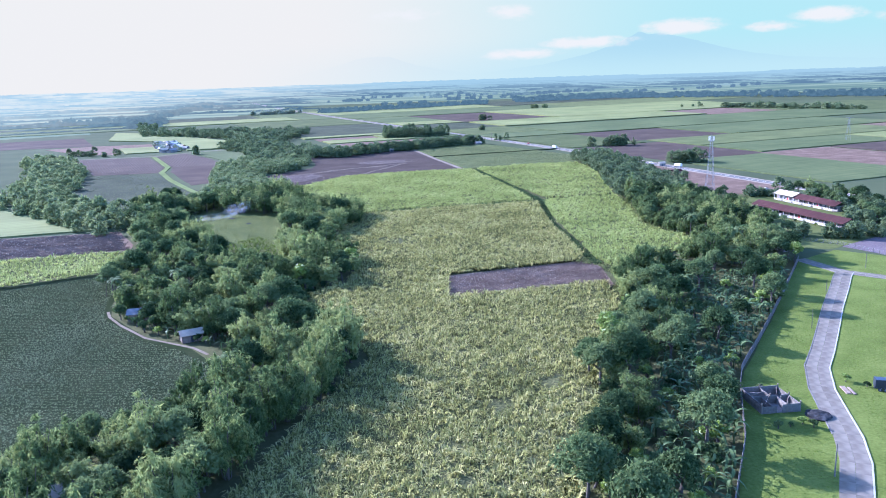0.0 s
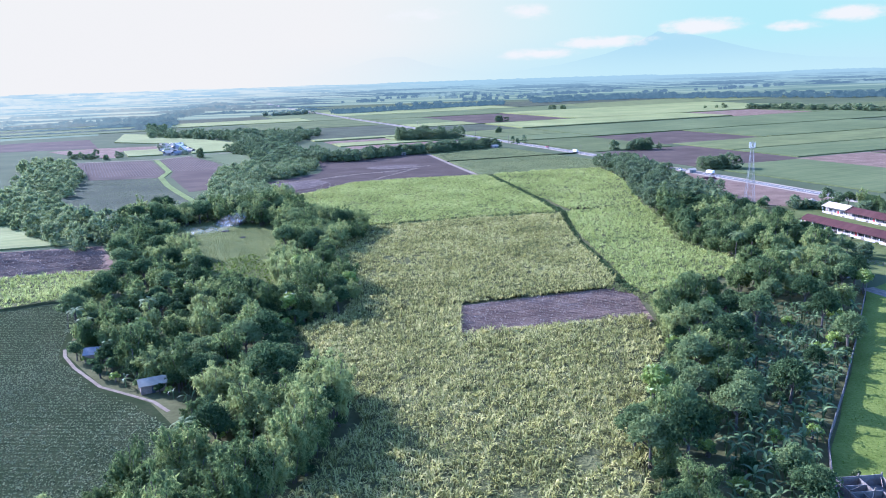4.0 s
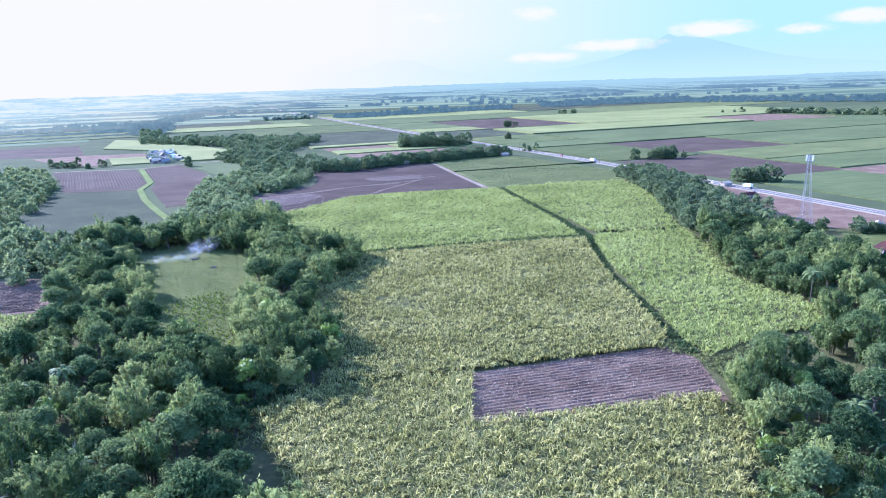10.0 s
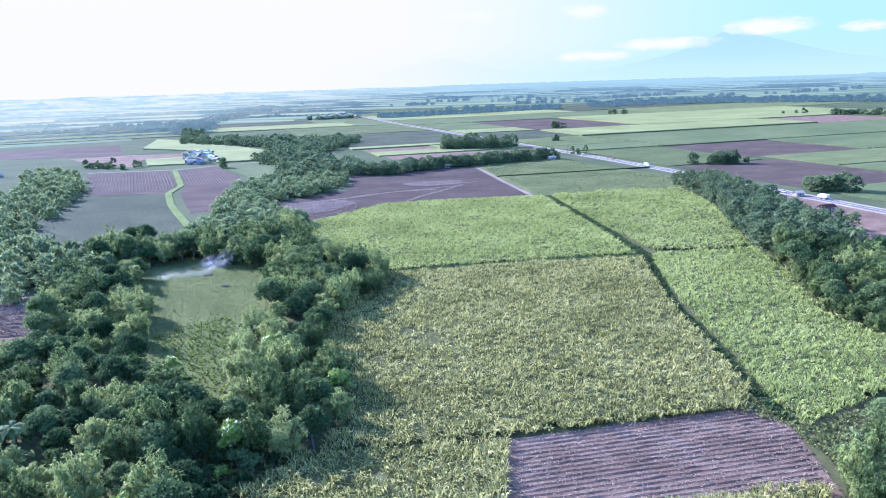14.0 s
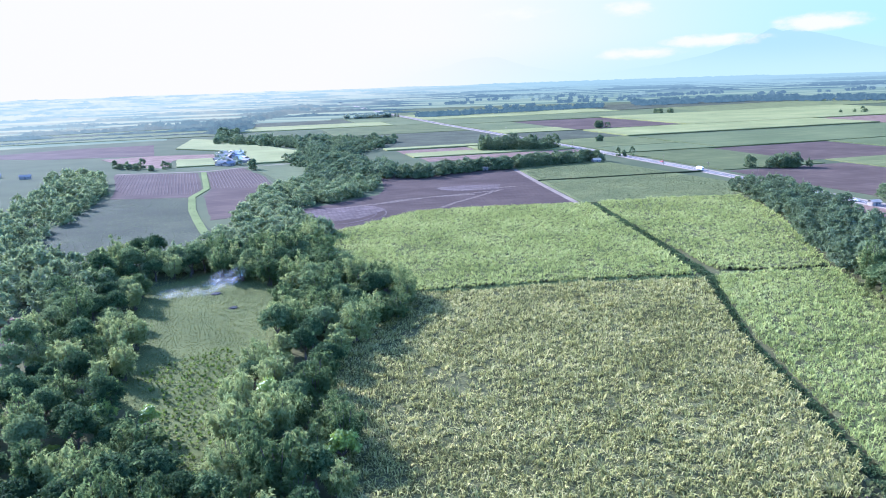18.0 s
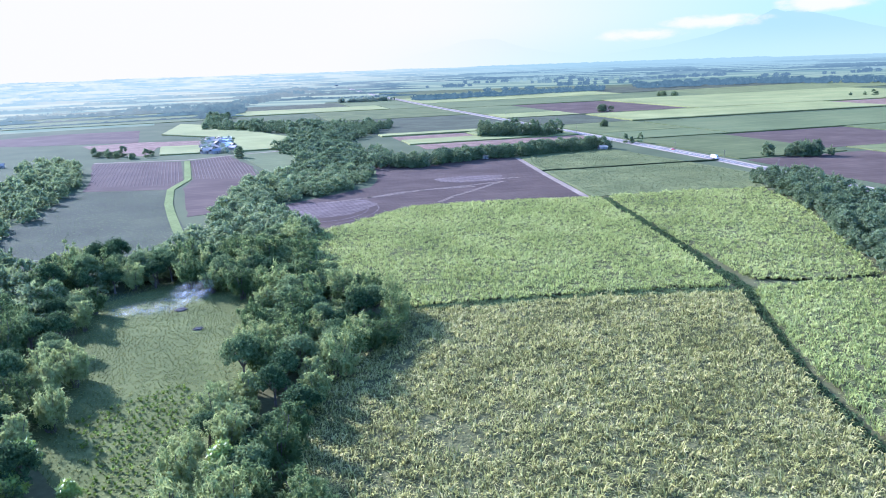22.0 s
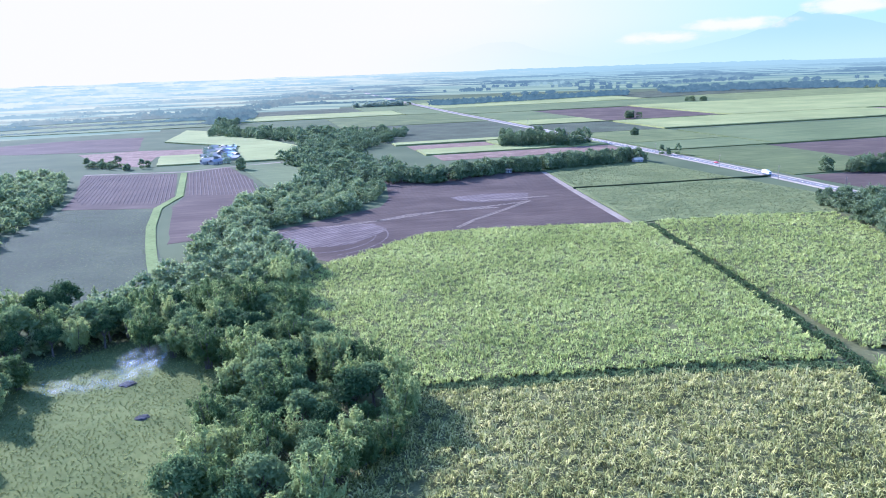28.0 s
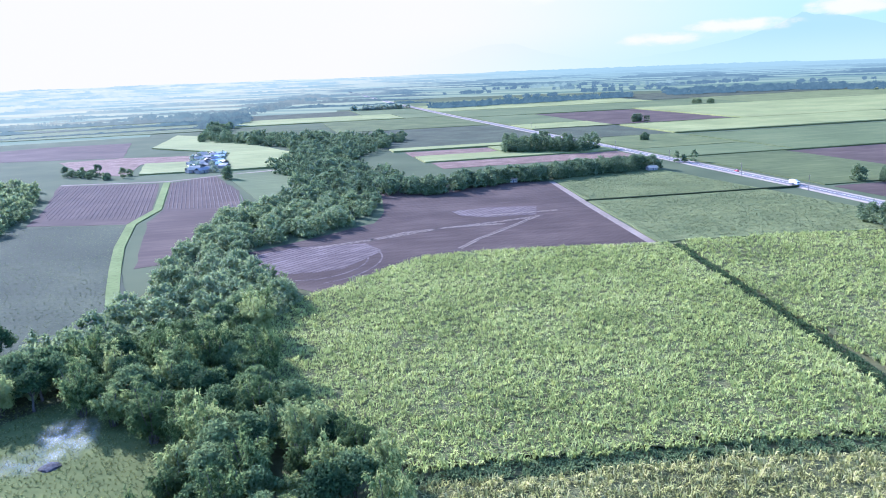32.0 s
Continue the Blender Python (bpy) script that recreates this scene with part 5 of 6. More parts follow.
W3 = [(-148, 440), (-135, 466), (-112, 453), (-101, 438), (-99, 415), (-104, 386), (-102, 362), (-86, 335), (-72, 308), (-74, 294), (-82, 284), (-94, 288), (-98, 302), (-106, 318), (-119, 344), (-122, 360), (-128, 388), (-140, 412)]
grow(W1, 6.0, 1, [("bamboo", 8), ("tree", 2.5)], avoid=HOUSES)
grow(W2, 6.6, 2, [("bamboo", 5), ("tree", 4), ("lime", 0.12), ("palm", 0.06)], avoid=HOUSES)
W4 = [(-208, 468), (-192, 515), (-188, 545), (-180, 535), (-152, 482), (-120, 456), (-148, 449), (-170, 454), (-190, 462)]
grow(W4, 6.0, 4, [("bamboo", 6), ("tree", 4)])
grow(W1, 8.5, 9, [("shrub", 1)], (0.9, 1.3))
grow(W2, 10, 10, [("shrub", 1), ("banana", 0.6)], (0.9, 1.3), avoid=HOUSES)
grow([(-153, 256), (-147, 246), (-138, 237.5), (-124, 226), (-105, 218), (-95, 214), (-92, 224), (-120, 240), (-146, 262)], 3.0, 15, [("shrub", 1.4), ("banana", 1)], (0.6, 0.95), avoid=[(x, y, r - 0.8) for x, y, r in HOUSES])
grow(W3, 6.0, 3, [("bamboo", 6), ("tree", 4), ("lime", 0.15)])
grow([(-104, 292), (-95, 272), (-86, 258), (-80, 262), (-86, 272), (-80, 284), (-92, 288), (-98, 300)], 3.4, 17, [("shrub", 4), ("tree", 0.7), ("banana", 0.5)], (0.8, 1.25))
cane("weeds", [(-112, 302), (-95, 270), (-84, 254), (-74, 254), (-82, 270), (-74, 286), (-84, 290), (-100, 306)], 1.3, 54, M["tuft"], "tall rough weeds between the woods", 1.2, 0.3, 6, 0.28, lumpy=0.9)
R1 = [(4, 95), (10, 139), (17, 160), (20, 185), (14, 197), (22, 215), (24, 228), (33, 262), (34, 300), (37, 308), (52, 322), (60, 298), (50, 260), (39, 225), (32, 200), (24, 150), (18, 95)]
R1B = [(20, 95), (25, 150), (34, 200), (41, 225), (53, 258), (62, 296), (88, 300), (95, 295), (86, 268), (67.5, 230), (54.5, 205), (50.5, 188), (44, 160), (36, 132), (28, 100)]
R2 = [(52, 326), (64, 300), (92, 298), (108, 326), (114, 380), (112, 415), (100, 474), (100, 500), (62, 500), (60, 450), (60, 412), (66, 392), (76, 380), (76, 340), (66, 334)]
grow(R1, 6.2, 5, [("bamboo", 2.5), ("tree", 5), ("shrub", 1.5), ("banana", 1)])
grow(R1B, 2.8, 6, [("banana", 8), ("tree", 0.35), ("shrub", 1.8), ("palm", 0.05)], (0.85, 1.3))
grow(R1, 9, 12, [("shrub", 1), ("banana", 0.5)], (0.9, 1.3))
grow(R2, 6.4, 7, [("bamboo", 4), ("tree", 5), ("banana", 1.5), ("palm", 0.3)])
for k in range(26):  # overhanging clumps along the cane
    a = k / 25 * 5
    i, f = min(4, int(a)), a - min(4, int(a))
    edge = [(60, 496), (62, 450), (61, 411), (69, 390), (78, 378), (77, 342)]
    x, y = (edge[i][q] + (edge[i + 1][q] - edge[i][q]) * f for q in (0, 1))
    plant(("bamboo%d" if k % 3 else "shrub%d") % (k % 4), x + 1.2 * math.sin(k * 2.3), y, 0.72 + 0.1 * math.sin(k * 1.7), k)
for k in range(34):  # low growth along the cane's other side
    i, f = divmod(k * 5 / 34, 1)
    edge = [(12, 139), (19, 164), (21, 203), (26, 226), (34, 262), (35, 296)]
    x, y = (edge[int(i)][q] + (edge[int(i) + 1][q] - edge[int(i)][q]) * f for q in (0, 1))
    plant(("shrub%d", "tree%d", "bamboo%d")[k % 3] % (k % 4), x + 1.3 * math.sin(k * 2.3), y, (1.1, 0.62, 0.66)[k % 3], k)
plant("bamboo1", -54, 205, 1.3, 0.4, 1.25), plant("bamboo3", -57, 196, 1.25, 1.4, 1.2), plant("bamboo0", -60, 213, 1.35, 2.4, 1.15), plant("bamboo3", -56, 184, 1.2, 3.1, 1.25), plant("bamboo1", -61, 170, 1.2, 0.9, 1.25), plant("bamboo2", -64, 152, 1.3, 0.2, 1.3), plant("bamboo1", -63, 138, 1.25, 1.2, 1.25), plant("bamboo3", -67, 122, 1.2, 2.2, 1.25), plant("bamboo0", -61, 161, 1.25, 4.0, 1.25)
plant("lime", -91, 284, 1.2), plant("lime", -140, 322, 1.15), plant("lime", -130, 325, 0.9), plant("lime", 22, 219, 1.35), plant("lime", 48, 288, 1.0), plant("tree1", 15, 196, 1.0), plant("lime", 108, 322, 1.1)
palm(-82, 186, 0.9, 1.0, 5), palm(-131, 240, 0.7, 2.0, 6), palm(28, 143, 0.6, 0.5, 7), palm(52, 268, 0.9, 0.2, 8)


for k, (x, y, s) in enumerate([(-101, 222, 0.7), (-112, 230, 0.75), (-133, 239, 0.6), (-127, 234, 0.65), (-144, 243, 0.6), (-116, 228, 0.7)]):
    plant("tree%d" % (k % 4), x, y, s, k)
grow([(-262, 468), (-240, 486), (-212, 478), (-206, 462), (-222, 440), (-240, 440)], 6.5, 63, [("bamboo", 4), ("tree", 5)])
grow([(-226, 404), (-222, 430), (-206, 436), (-198, 418), (-200, 402), (-212, 392)], 6.5, 64, [("bamboo", 4), ("tree", 5)])


# ---- woods farther off, joined ----
def woods(name, pts, label, seed, leaves=110, size=(3.6, 5.6), tall=(8, 12.5), spray=1.5, material=None):
    rng = np.random.default_rng(seed)
    protos = []
    for i in range(5):
        r, h = rng.uniform(*size), rng.uniform(*tall)
        lobes = (plumes(seed + i, r, h, 6) if i % 2 else dome(seed + i, r * 1.1, h, 14, 0.1))
        lobes += [(0.45 * r * math.cos(2.1 * j), 0.45 * r * math.sin(2.1 * j), 0.16 * h, 0.42 * r, 0.9) for j in range(3)]
        me = crown_mesh("proto", lobes, leaves, spray, spray * 0.55, 0.2, seed + i)
        v = np.empty(len(me.vertices) * 3, np.float32)
        me.vertices.foreach_get("co", v)
        t = np.empty(len(me.polygons) * 3, np.int32)
        me.polygons.foreach_get("vertices", t)
        bpy.data.meshes.remove(me)
        protos.append((v.reshape(-1, 3), t.reshape(-1, 3)))
    VT, FT, nq = [], [], 0
    for x, y in pts:
        v, t = protos[rng.integers(5)]
        a, s = rng.uniform(0, 6.28), rng.uniform(0.7, 1.2)
        c, d = math.cos(a) * s, math.sin(a) * s
        w = np.stack([v[:, 0] * c - v[:, 1] * d + x, v[:, 0] * d + v[:, 1] * c + y, v[:, 2] * s + float(rise(x, y))], 1)
        VT.append(w)
        FT.append(t + nq)
        nq += len(w)
    me = mesh_of(name, np.concatenate(VT), np.concatenate(FT))
    put(name, me, material or M["wood_hazed"], None, label, "trees", "", "stuff")


def along(line, width, gap, seed):
    """Places scattered along a line."""
    rng = np.random.default_rng(seed)
    out = []
    for (x0, y0), (x1, y1) in zip(line, line[1:]):
        l = math.hypot(x1 - x0, y1 - y0)
        for _ in range(max(1, int(l * width / gap**2))):
            t, o = rng.random(), rng.uniform(-0.5, 0.5) * width
            out.append((x0 + (x1 - x0) * t - (y1 - y0) / l * o, y0 + (y1 - y0) * t + (x1 - x0) / l * o))
    return np.array(out)


U1 = [(-222, 448), (-206, 474), (-187, 520), (-176, 553), (-199, 580), (-240, 610), (-238, 640), (-212, 690), (-225, 765), (-290, 735), (-300, 700), (-268, 612), (-232, 548), (-236, 490)]
woods("tree_belt", sown(U1, 7.4, 31), "belt of feathery bamboo and trees along a creek", 31, 240, spray=1.1, material=M["belt_bamboo"])
woods("tree_belt", along([(-222, 402), (-290, 455), (-350, 495), (-385, 570), (-450, 690), (-530, 780)], 44, 7.5, 32), "belt of trees between fields", 32, 150, spray=1.35, material=M["belt_bamboo"])
woods("tree_belt", along([(-215, 795), (-165, 850), (-120, 885), (-62, 932)], 22, 4.6, 33), "row of dark trees behind the ploughed field", 33, 240, size=(4, 6), tall=(9, 13), spray=1.1, material=M["belt_leaf"])
woods("tree_belt", sown([(54, 498), (62, 500), (98, 500), (106, 545), (98, 580), (76, 690), (68, 722), (36, 735), (44, 703), (53, 640), (54, 575)], 6.2, 34), "belt of dark green trees beside the cane", 34, 240, spray=1.1, material=M["belt_leaf"])
woods("woodland", sown([(-285, 745), (-222, 780), (-222, 830), (-330, 955), (-345, 1190), (-420, 1215), (-640, 1240), (-720, 1430), (-745, 1400), (-620, 1180), (-480, 1120), (-400, 1010), (-390, 930), (-330, 850)], 12, 35), "hazy woodland along a winding creek", 35, 170, tall=(8, 13), size=(5, 8), spray=1.5, material=M["belt_leaf"])
woods("grove", sown([(-205, 1035), (-120, 1035), (-115, 1070), (-200, 1075)], 8, 36), "compact grove of tall bamboo by the highway", 36, 300, tall=(15, 19), size=(5, 7), spray=1.3, material=M["belt_leaf"])
for k, (x, y, n, s) in enumerate([(95, 862, 24, 10), (-86, 1418, 9, 7), (-72, 1148, 3, 4), (132, 690, 24, 9), (14, 1850, 6, 12), (345, 1700, 4, 9), (-40, 960, 3, 5), (-392, 862, 2, 2)]):
    r = np.random.default_rng(50 + k)
    woods("tree_clump", np.stack([x + r.normal(0, s, n), y + r.normal(0, s * 0.4, n)], 1), "small clump of dark trees standing in the fields", 60 + k, 300, tall=(9, 13), size=(3.5, 5), spray=1.1, material=M["belt_leaf"])
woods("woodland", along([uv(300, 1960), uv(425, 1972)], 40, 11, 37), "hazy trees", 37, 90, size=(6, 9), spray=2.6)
# the farthest rows glow in the painted haze colours of M["distance"]
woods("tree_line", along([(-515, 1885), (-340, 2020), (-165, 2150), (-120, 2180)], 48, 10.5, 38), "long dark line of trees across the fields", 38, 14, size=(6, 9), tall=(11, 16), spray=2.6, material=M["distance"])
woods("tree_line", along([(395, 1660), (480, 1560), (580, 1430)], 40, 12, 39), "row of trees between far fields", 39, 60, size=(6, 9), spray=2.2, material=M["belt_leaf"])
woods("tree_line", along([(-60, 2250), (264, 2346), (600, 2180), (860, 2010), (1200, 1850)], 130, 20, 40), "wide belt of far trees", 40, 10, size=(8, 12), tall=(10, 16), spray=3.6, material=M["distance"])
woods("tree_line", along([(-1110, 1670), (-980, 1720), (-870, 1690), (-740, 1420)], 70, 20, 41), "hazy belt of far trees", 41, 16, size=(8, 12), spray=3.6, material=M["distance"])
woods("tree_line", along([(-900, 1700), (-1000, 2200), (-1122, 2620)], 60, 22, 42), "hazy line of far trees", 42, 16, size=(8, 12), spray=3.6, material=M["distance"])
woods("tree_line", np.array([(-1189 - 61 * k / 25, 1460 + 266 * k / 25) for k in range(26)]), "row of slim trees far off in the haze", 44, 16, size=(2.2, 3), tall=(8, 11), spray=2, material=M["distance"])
rng = np.random.default_rng(77)
far = []
for v in np.arange(2150, 2800, 130.0):
    u = 250.0
    while u < 3000:
        w = rng.uniform(60, 420)
        if rng.random() < 0.5:
            a, b = uv(u, v + rng.uniform(-40, 40)), uv(u + w, v + rng.uniform(-40, 40))
            if max(math.hypot(a[0] - MID[0], a[1] - MID[1]), math.hypot(b[0] - MID[0], b[1] - MID[1])) < 2950 and min(a[1], b[1]) > 1500:
                far.append(along([a, b], rng.uniform(14, 50), 22, int(v + u + 5000)))
        u += w + rng.uniform(40, 300)
# these woods glow too, with haze in place of lit foliage
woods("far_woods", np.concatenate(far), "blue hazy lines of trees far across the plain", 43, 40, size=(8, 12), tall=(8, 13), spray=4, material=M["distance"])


# ---- lots, road and wall by the grove ----
field("lawn", "bright green mown grass lots along a concrete lane", [(110, 326), (88, 273), (69.5, 230), (56.5, 202), (52.5, 188), (46.5, 160), (38.5, 136), (26, 96), (300, 90), (330, 300), (200, 290), (150, 333), (132, 346)], 0.06, M["grass"], "grass")
field("fallow_plot", "grey-brown fallow plot behind a wire fence", [(138, 352), (150, 336), (204, 293), (300, 310), (240, 380), (160, 372)], 0.07, M["plough"], "field")
field("school_yard", "patchy grass yard round the school", [(112, 350), (132, 348), (160, 374), (190, 400), (200, 500), (130, 500), (108, 430)], 0.05, M["meadow"], "grass")

LANE = [(48, 96), (54.5, 118), (61, 138), (66.3, 152), (69.3, 164), (71, 176), (73, 190), (77, 205), (83, 218), (89.5, 233), (101, 260), (112, 284), (119, 300), (122.5, 307), (124.5, 311)]
lane = tagged(new("road"), "pale worn concrete lane with cracked slabs", "road", "", "structure")


def resample(line, step):
    p = [Vector((*q, 0)) for q in line]
    out, left = [p[0]], step
    for a, b in zip(p, p[1:]):
        l, at = (b - a).length, 0.0
        while l - at >= left:
            at += left
            out.append(a + (b - a) * at / l)
            left = step
        left -= l - at
    return out


def slabs(line, width, parent, step=4.5):
    pts = resample(line, step)
    rng = np.random.default_rng(3)
    for a, b in zip(pts, pts[1:]):
        d = (b - a).normalized()
        for s in (-1, 1):
            bm = bmesh.new()
            w = width / 2
            box(bm, -step / 2 - 0.12, -w / 2 + 0.02, -0.15, step / 2 + 0.12, w / 2 - 0.02, 0.12 + rng.uniform(0, 0.02), 0.02)
            o = part("slab", bm, M["concrete"], parent)
            c = (a + b) / 2 + Vector((-d.y, d.x, 0)) * s * w / 2
            o.matrix_local = Matrix.Translation(c) @ Matrix.Rotation(math.atan2(d.y, d.x), 4, "Z")


def offset(line, d):
    p = [Vector((*q, 0)) for q in line]
    out = []
    for i, q in enumerate(p):
        t = (p[min(i + 1, len(p) - 1)] - p[max(i - 1, 0)]).normalized()
        out.append((q.x + t.y * d, q.y - t.x * d))
    return out


slabs(offset(LANE, -0.6), 5.8, lane)
slabs([(112, 329), (121, 308), (134, 299), (165, 283), (205, 262)], 6.0, lane)


strip("kerb", offset(LANE[:-1], 2.5), 0.35, 0.26, M["kerb"], "white concrete kerb along the lane", "kerb")
# a plain low band, built in place of the pipe rail on this side
strip("kerb", offset(LANE[4:-1], -3.65), 0.25, 0.22, M["block"], "low grey band along the lane in place of a pipe rail", "kerb")

wall = tagged(new("wall_lot"), "weathered grey concrete block wall along the grove", "wall", "", "structure")
pts = resample([(111, 327), (88, 273), (69, 230), (56, 202), (52, 188), (46, 160), (38, 136), (25, 96)], 3.2)
for i, (a, b) in enumerate(zip(pts, pts[1:])):
    d = (b - a).normalized()
    m = Matrix.Translation((a + b) / 2) @ Matrix.Rotation(math.atan2(d.y, d.x), 4, "Z")
    for name, args in (("panel", (-1.52, -0.07, -0.1, 1.52, 0.07, 2.15 + 0.06 * math.sin(i * 2.1), 0.02)), ("post", (1.5, -0.12, -0.1, 1.74, 0.12, 2.3, 0.02))):
        bm = bmesh.new()
        box(bm, *args)
        part(name, bm, M["block"], wall).matrix_local = m
fence = tagged(new("fence"), "wire fence on grey concrete posts", "fence", "", "structure")
pts = resample([(126, 366), (138, 356), (150, 334), (178, 312), (205, 290)], 3.0)
for a, b in zip(pts, pts[1:]):
    d = (b - a).normalized()
    m = Matrix.Translation(a) @ Matrix.Rotation(math.atan2(d.y, d.x), 4, "Z")
    bm = bmesh.new()
    box(bm, -0.08, -0.08, -0.1, 0.08, 0.08, 1.9, 0.015)
    part("post", bm, M["block"], fence).matrix_local = m
    for z in (0.15, 0.7, 1.25, 1.75):
        bm = bmesh.new()
        box(bm, 0.08, -0.02, z, 2.92, 0.02, z + 0.04)
        part("rail", bm, M["steel"], fence).matrix_local = m


# ---- unfinished house ----
ruin = thing("unfinished_house", pose(57, 180.5, 0, 0, 0, 12) @ Matrix.Diagonal((0.86, 0.86, 0.86, 1)), "roofless unfinished house of bare grey concrete blocks", "house")
for x0, y0, x1, y1, h in ((-5.6, -6, -5.4, 6, 2.7), (5.4, -6, 5.6, 6, 2.4), (-5.4, -6.1, -1.2, -5.9, 2.1), (0.4, -6.1, 5.4, -5.9, 2.5), (-5.4, 5.9, 5.4, 6.1, 2.8), (-5.4, -0.1, 1.8, 0.1, 2.6), (3.2, -0.1, 5.4, 0.1, 2.6), (-0.1, 0.1, 0.1, 5.9, 2.5), (1.7, -5.9, 1.9, -0.1, 2.4), (-2.6, -5.9, -2.4, -0.1, 2.2), (-5.4, 2.9, -0.1, 3.1, 2.4)):
    bm = bmesh.new()
    box(bm, x0, y0, -0.1, x1, y1, h, 0.02)
    part("wall", bm, M["block"], ruin)
for x, y in ((-5.5, -6), (5.5, -6), (-5.5, 6), (5.5, 6), (0, 0), (5.5, 0), (-5.5, 0), (0, 6), (1.8, -6)):
    bm = bmesh.new()
    box(bm, x - 0.16, y - 0.16, -0.1, x + 0.16, y + 0.16, 3.3, 0.02)
    part("column", bm, M["concrete"], ruin)
bm = bmesh.new()
box(bm, -5.4, -5.9, 0.06, 5.4, 5.9, 0.16)
part("floor_slab", bm, M["block"], ruin)
for x0, y0, x1, y1 in ((-4, -5, -1, -1), (2.4, 1, 4.6, 5), (-4.6, 1, -1, 2.4), (2.5, -4.5, 5, -1)):
    bm = bmesh.new()
    tube(bm, (x0, y0, 2.6), (x1, y1, 2.75), 0.07, 0.07, 5)
    part("beam", bm, M["plank"], ruin)


def mound(name, x, y, r, h, material, label, category):
    bm = bmesh.new()
    bmesh.ops.create_icosphere(bm, subdivisions=3, radius=1)
    for v in bm.verts:
        k = 1 + 0.3 * noise.noise(v.co * 2.2 + Vector((x, y, 0)))
        v.co = Vector((v.co.x * r * k, v.co.y * r * k, max(-0.05, v.co.z) * h * k))
    ob = part(name, bm, material, None, label)
    ob.location = (x, y, 0.05)
    return tagged(ob, label, category)


mound("gravel_pile", 66, 174, 2.9, 1.1, M["ash"], "grey heap of gravel beside the lane", "gravel")
mound("ash_mound", -164, 423, 1.7, 0.5, M["ash"], "dark heap of burnt ash on the pasture", "ash")
mound("ash_mound", -181, 440, 2.2, 0.5, M["ash"], "smouldering ash heap on the pasture", "ash")
for k, (x, y) in enumerate([(126, 438), (130, 425), (137, 412), (143, 400), (148, 388), (133, 431), (58, 168), (61, 169.5), (55, 167), (63, 168), (84, 192), (80, 195), (90, 193), (50, 190), (57, 189), (60, 188)]):
    plant("shrub%d" % (k % 4), x, y, 0.45 + 0.07 * (k % 3), k)


def pole(x, y, h, arm, label, r=0.14, turn=0.0):
    ob = thing("utility_pole", pose(x, y, 0, 0, 0, turn), label, "utility pole", "poles")
    bm = bmesh.new()
    tube(bm, (0, 0, -0.1), (0, 0, h), r, r * 0.65, 8)
    part("shaft", bm, M["block"], ob)
    if arm:
        bm = bmesh.new()
        box(bm, -0.9, -0.06, h - 0.7, 0.9, 0.06, h - 0.58, 0.01)
        part("crossarm", bm, M["plank"], ob)
        for x in (-0.75, 0, 0.75):
            bm = bmesh.new()
            tube(bm, (x, 0, h - 0.58), (x, 0, h - 0.35), 0.07, 0.05, 6)
            part("insulator", bm, M["kerb"], ob)
    return ob


pole(59.4, 146, 7.2, False, "dark slender street pole beside the lane", 0.16)
pole(86.2, 238, 6.5, False, "thin grey street pole beside the lane", 0.1)
pole(103, 273.5, 6.5, False, "thin grey street pole beside the lane", 0.1)
pole(132.5, 314, 7.5, True, "pale utility pole with a crossarm on the grass", 0.13)
pole(-118, 230, 9.0, False, "tall bare pale pole beside the huts", 0.14)
for u, v in ((424, 640), (424, 700), (426, 770), (427, 868), (427, 965), (428, 1070), (428, 1180), (448, 1250)):
    pole(*uv(u, v), 9.5, True, "concrete utility pole with a crossarm along the highway", 0.2, 29)


# ---- school, huts and hamlet ----
def gable_roof(bm, l, w, eave, ridge, over, x0=0.0):
    """A pitched roof with thickness, along x."""
    a, b = x0 - over, x0 + l + over
    for s in (-1, 1):
        q = [(a, s * (w / 2 + over), eave - 0.15), (b, s * (w / 2 + over), eave - 0.15), (b, 0, ridge), (a, 0, ridge)]
        lo = [bm.verts.new(p) for p in q]
        hi = [bm.verts.new((x, y, z + 0.12)) for x, y, z in q]
        bm.faces.new(lo), bm.faces.new(hi)
        for i in range(4):
            bm.faces.new((lo[i], lo[(i + 1) % 4], hi[(i + 1) % 4], hi[i]))
    bmesh.ops.recalc_face_normals(bm, faces=bm.faces)
    return bm


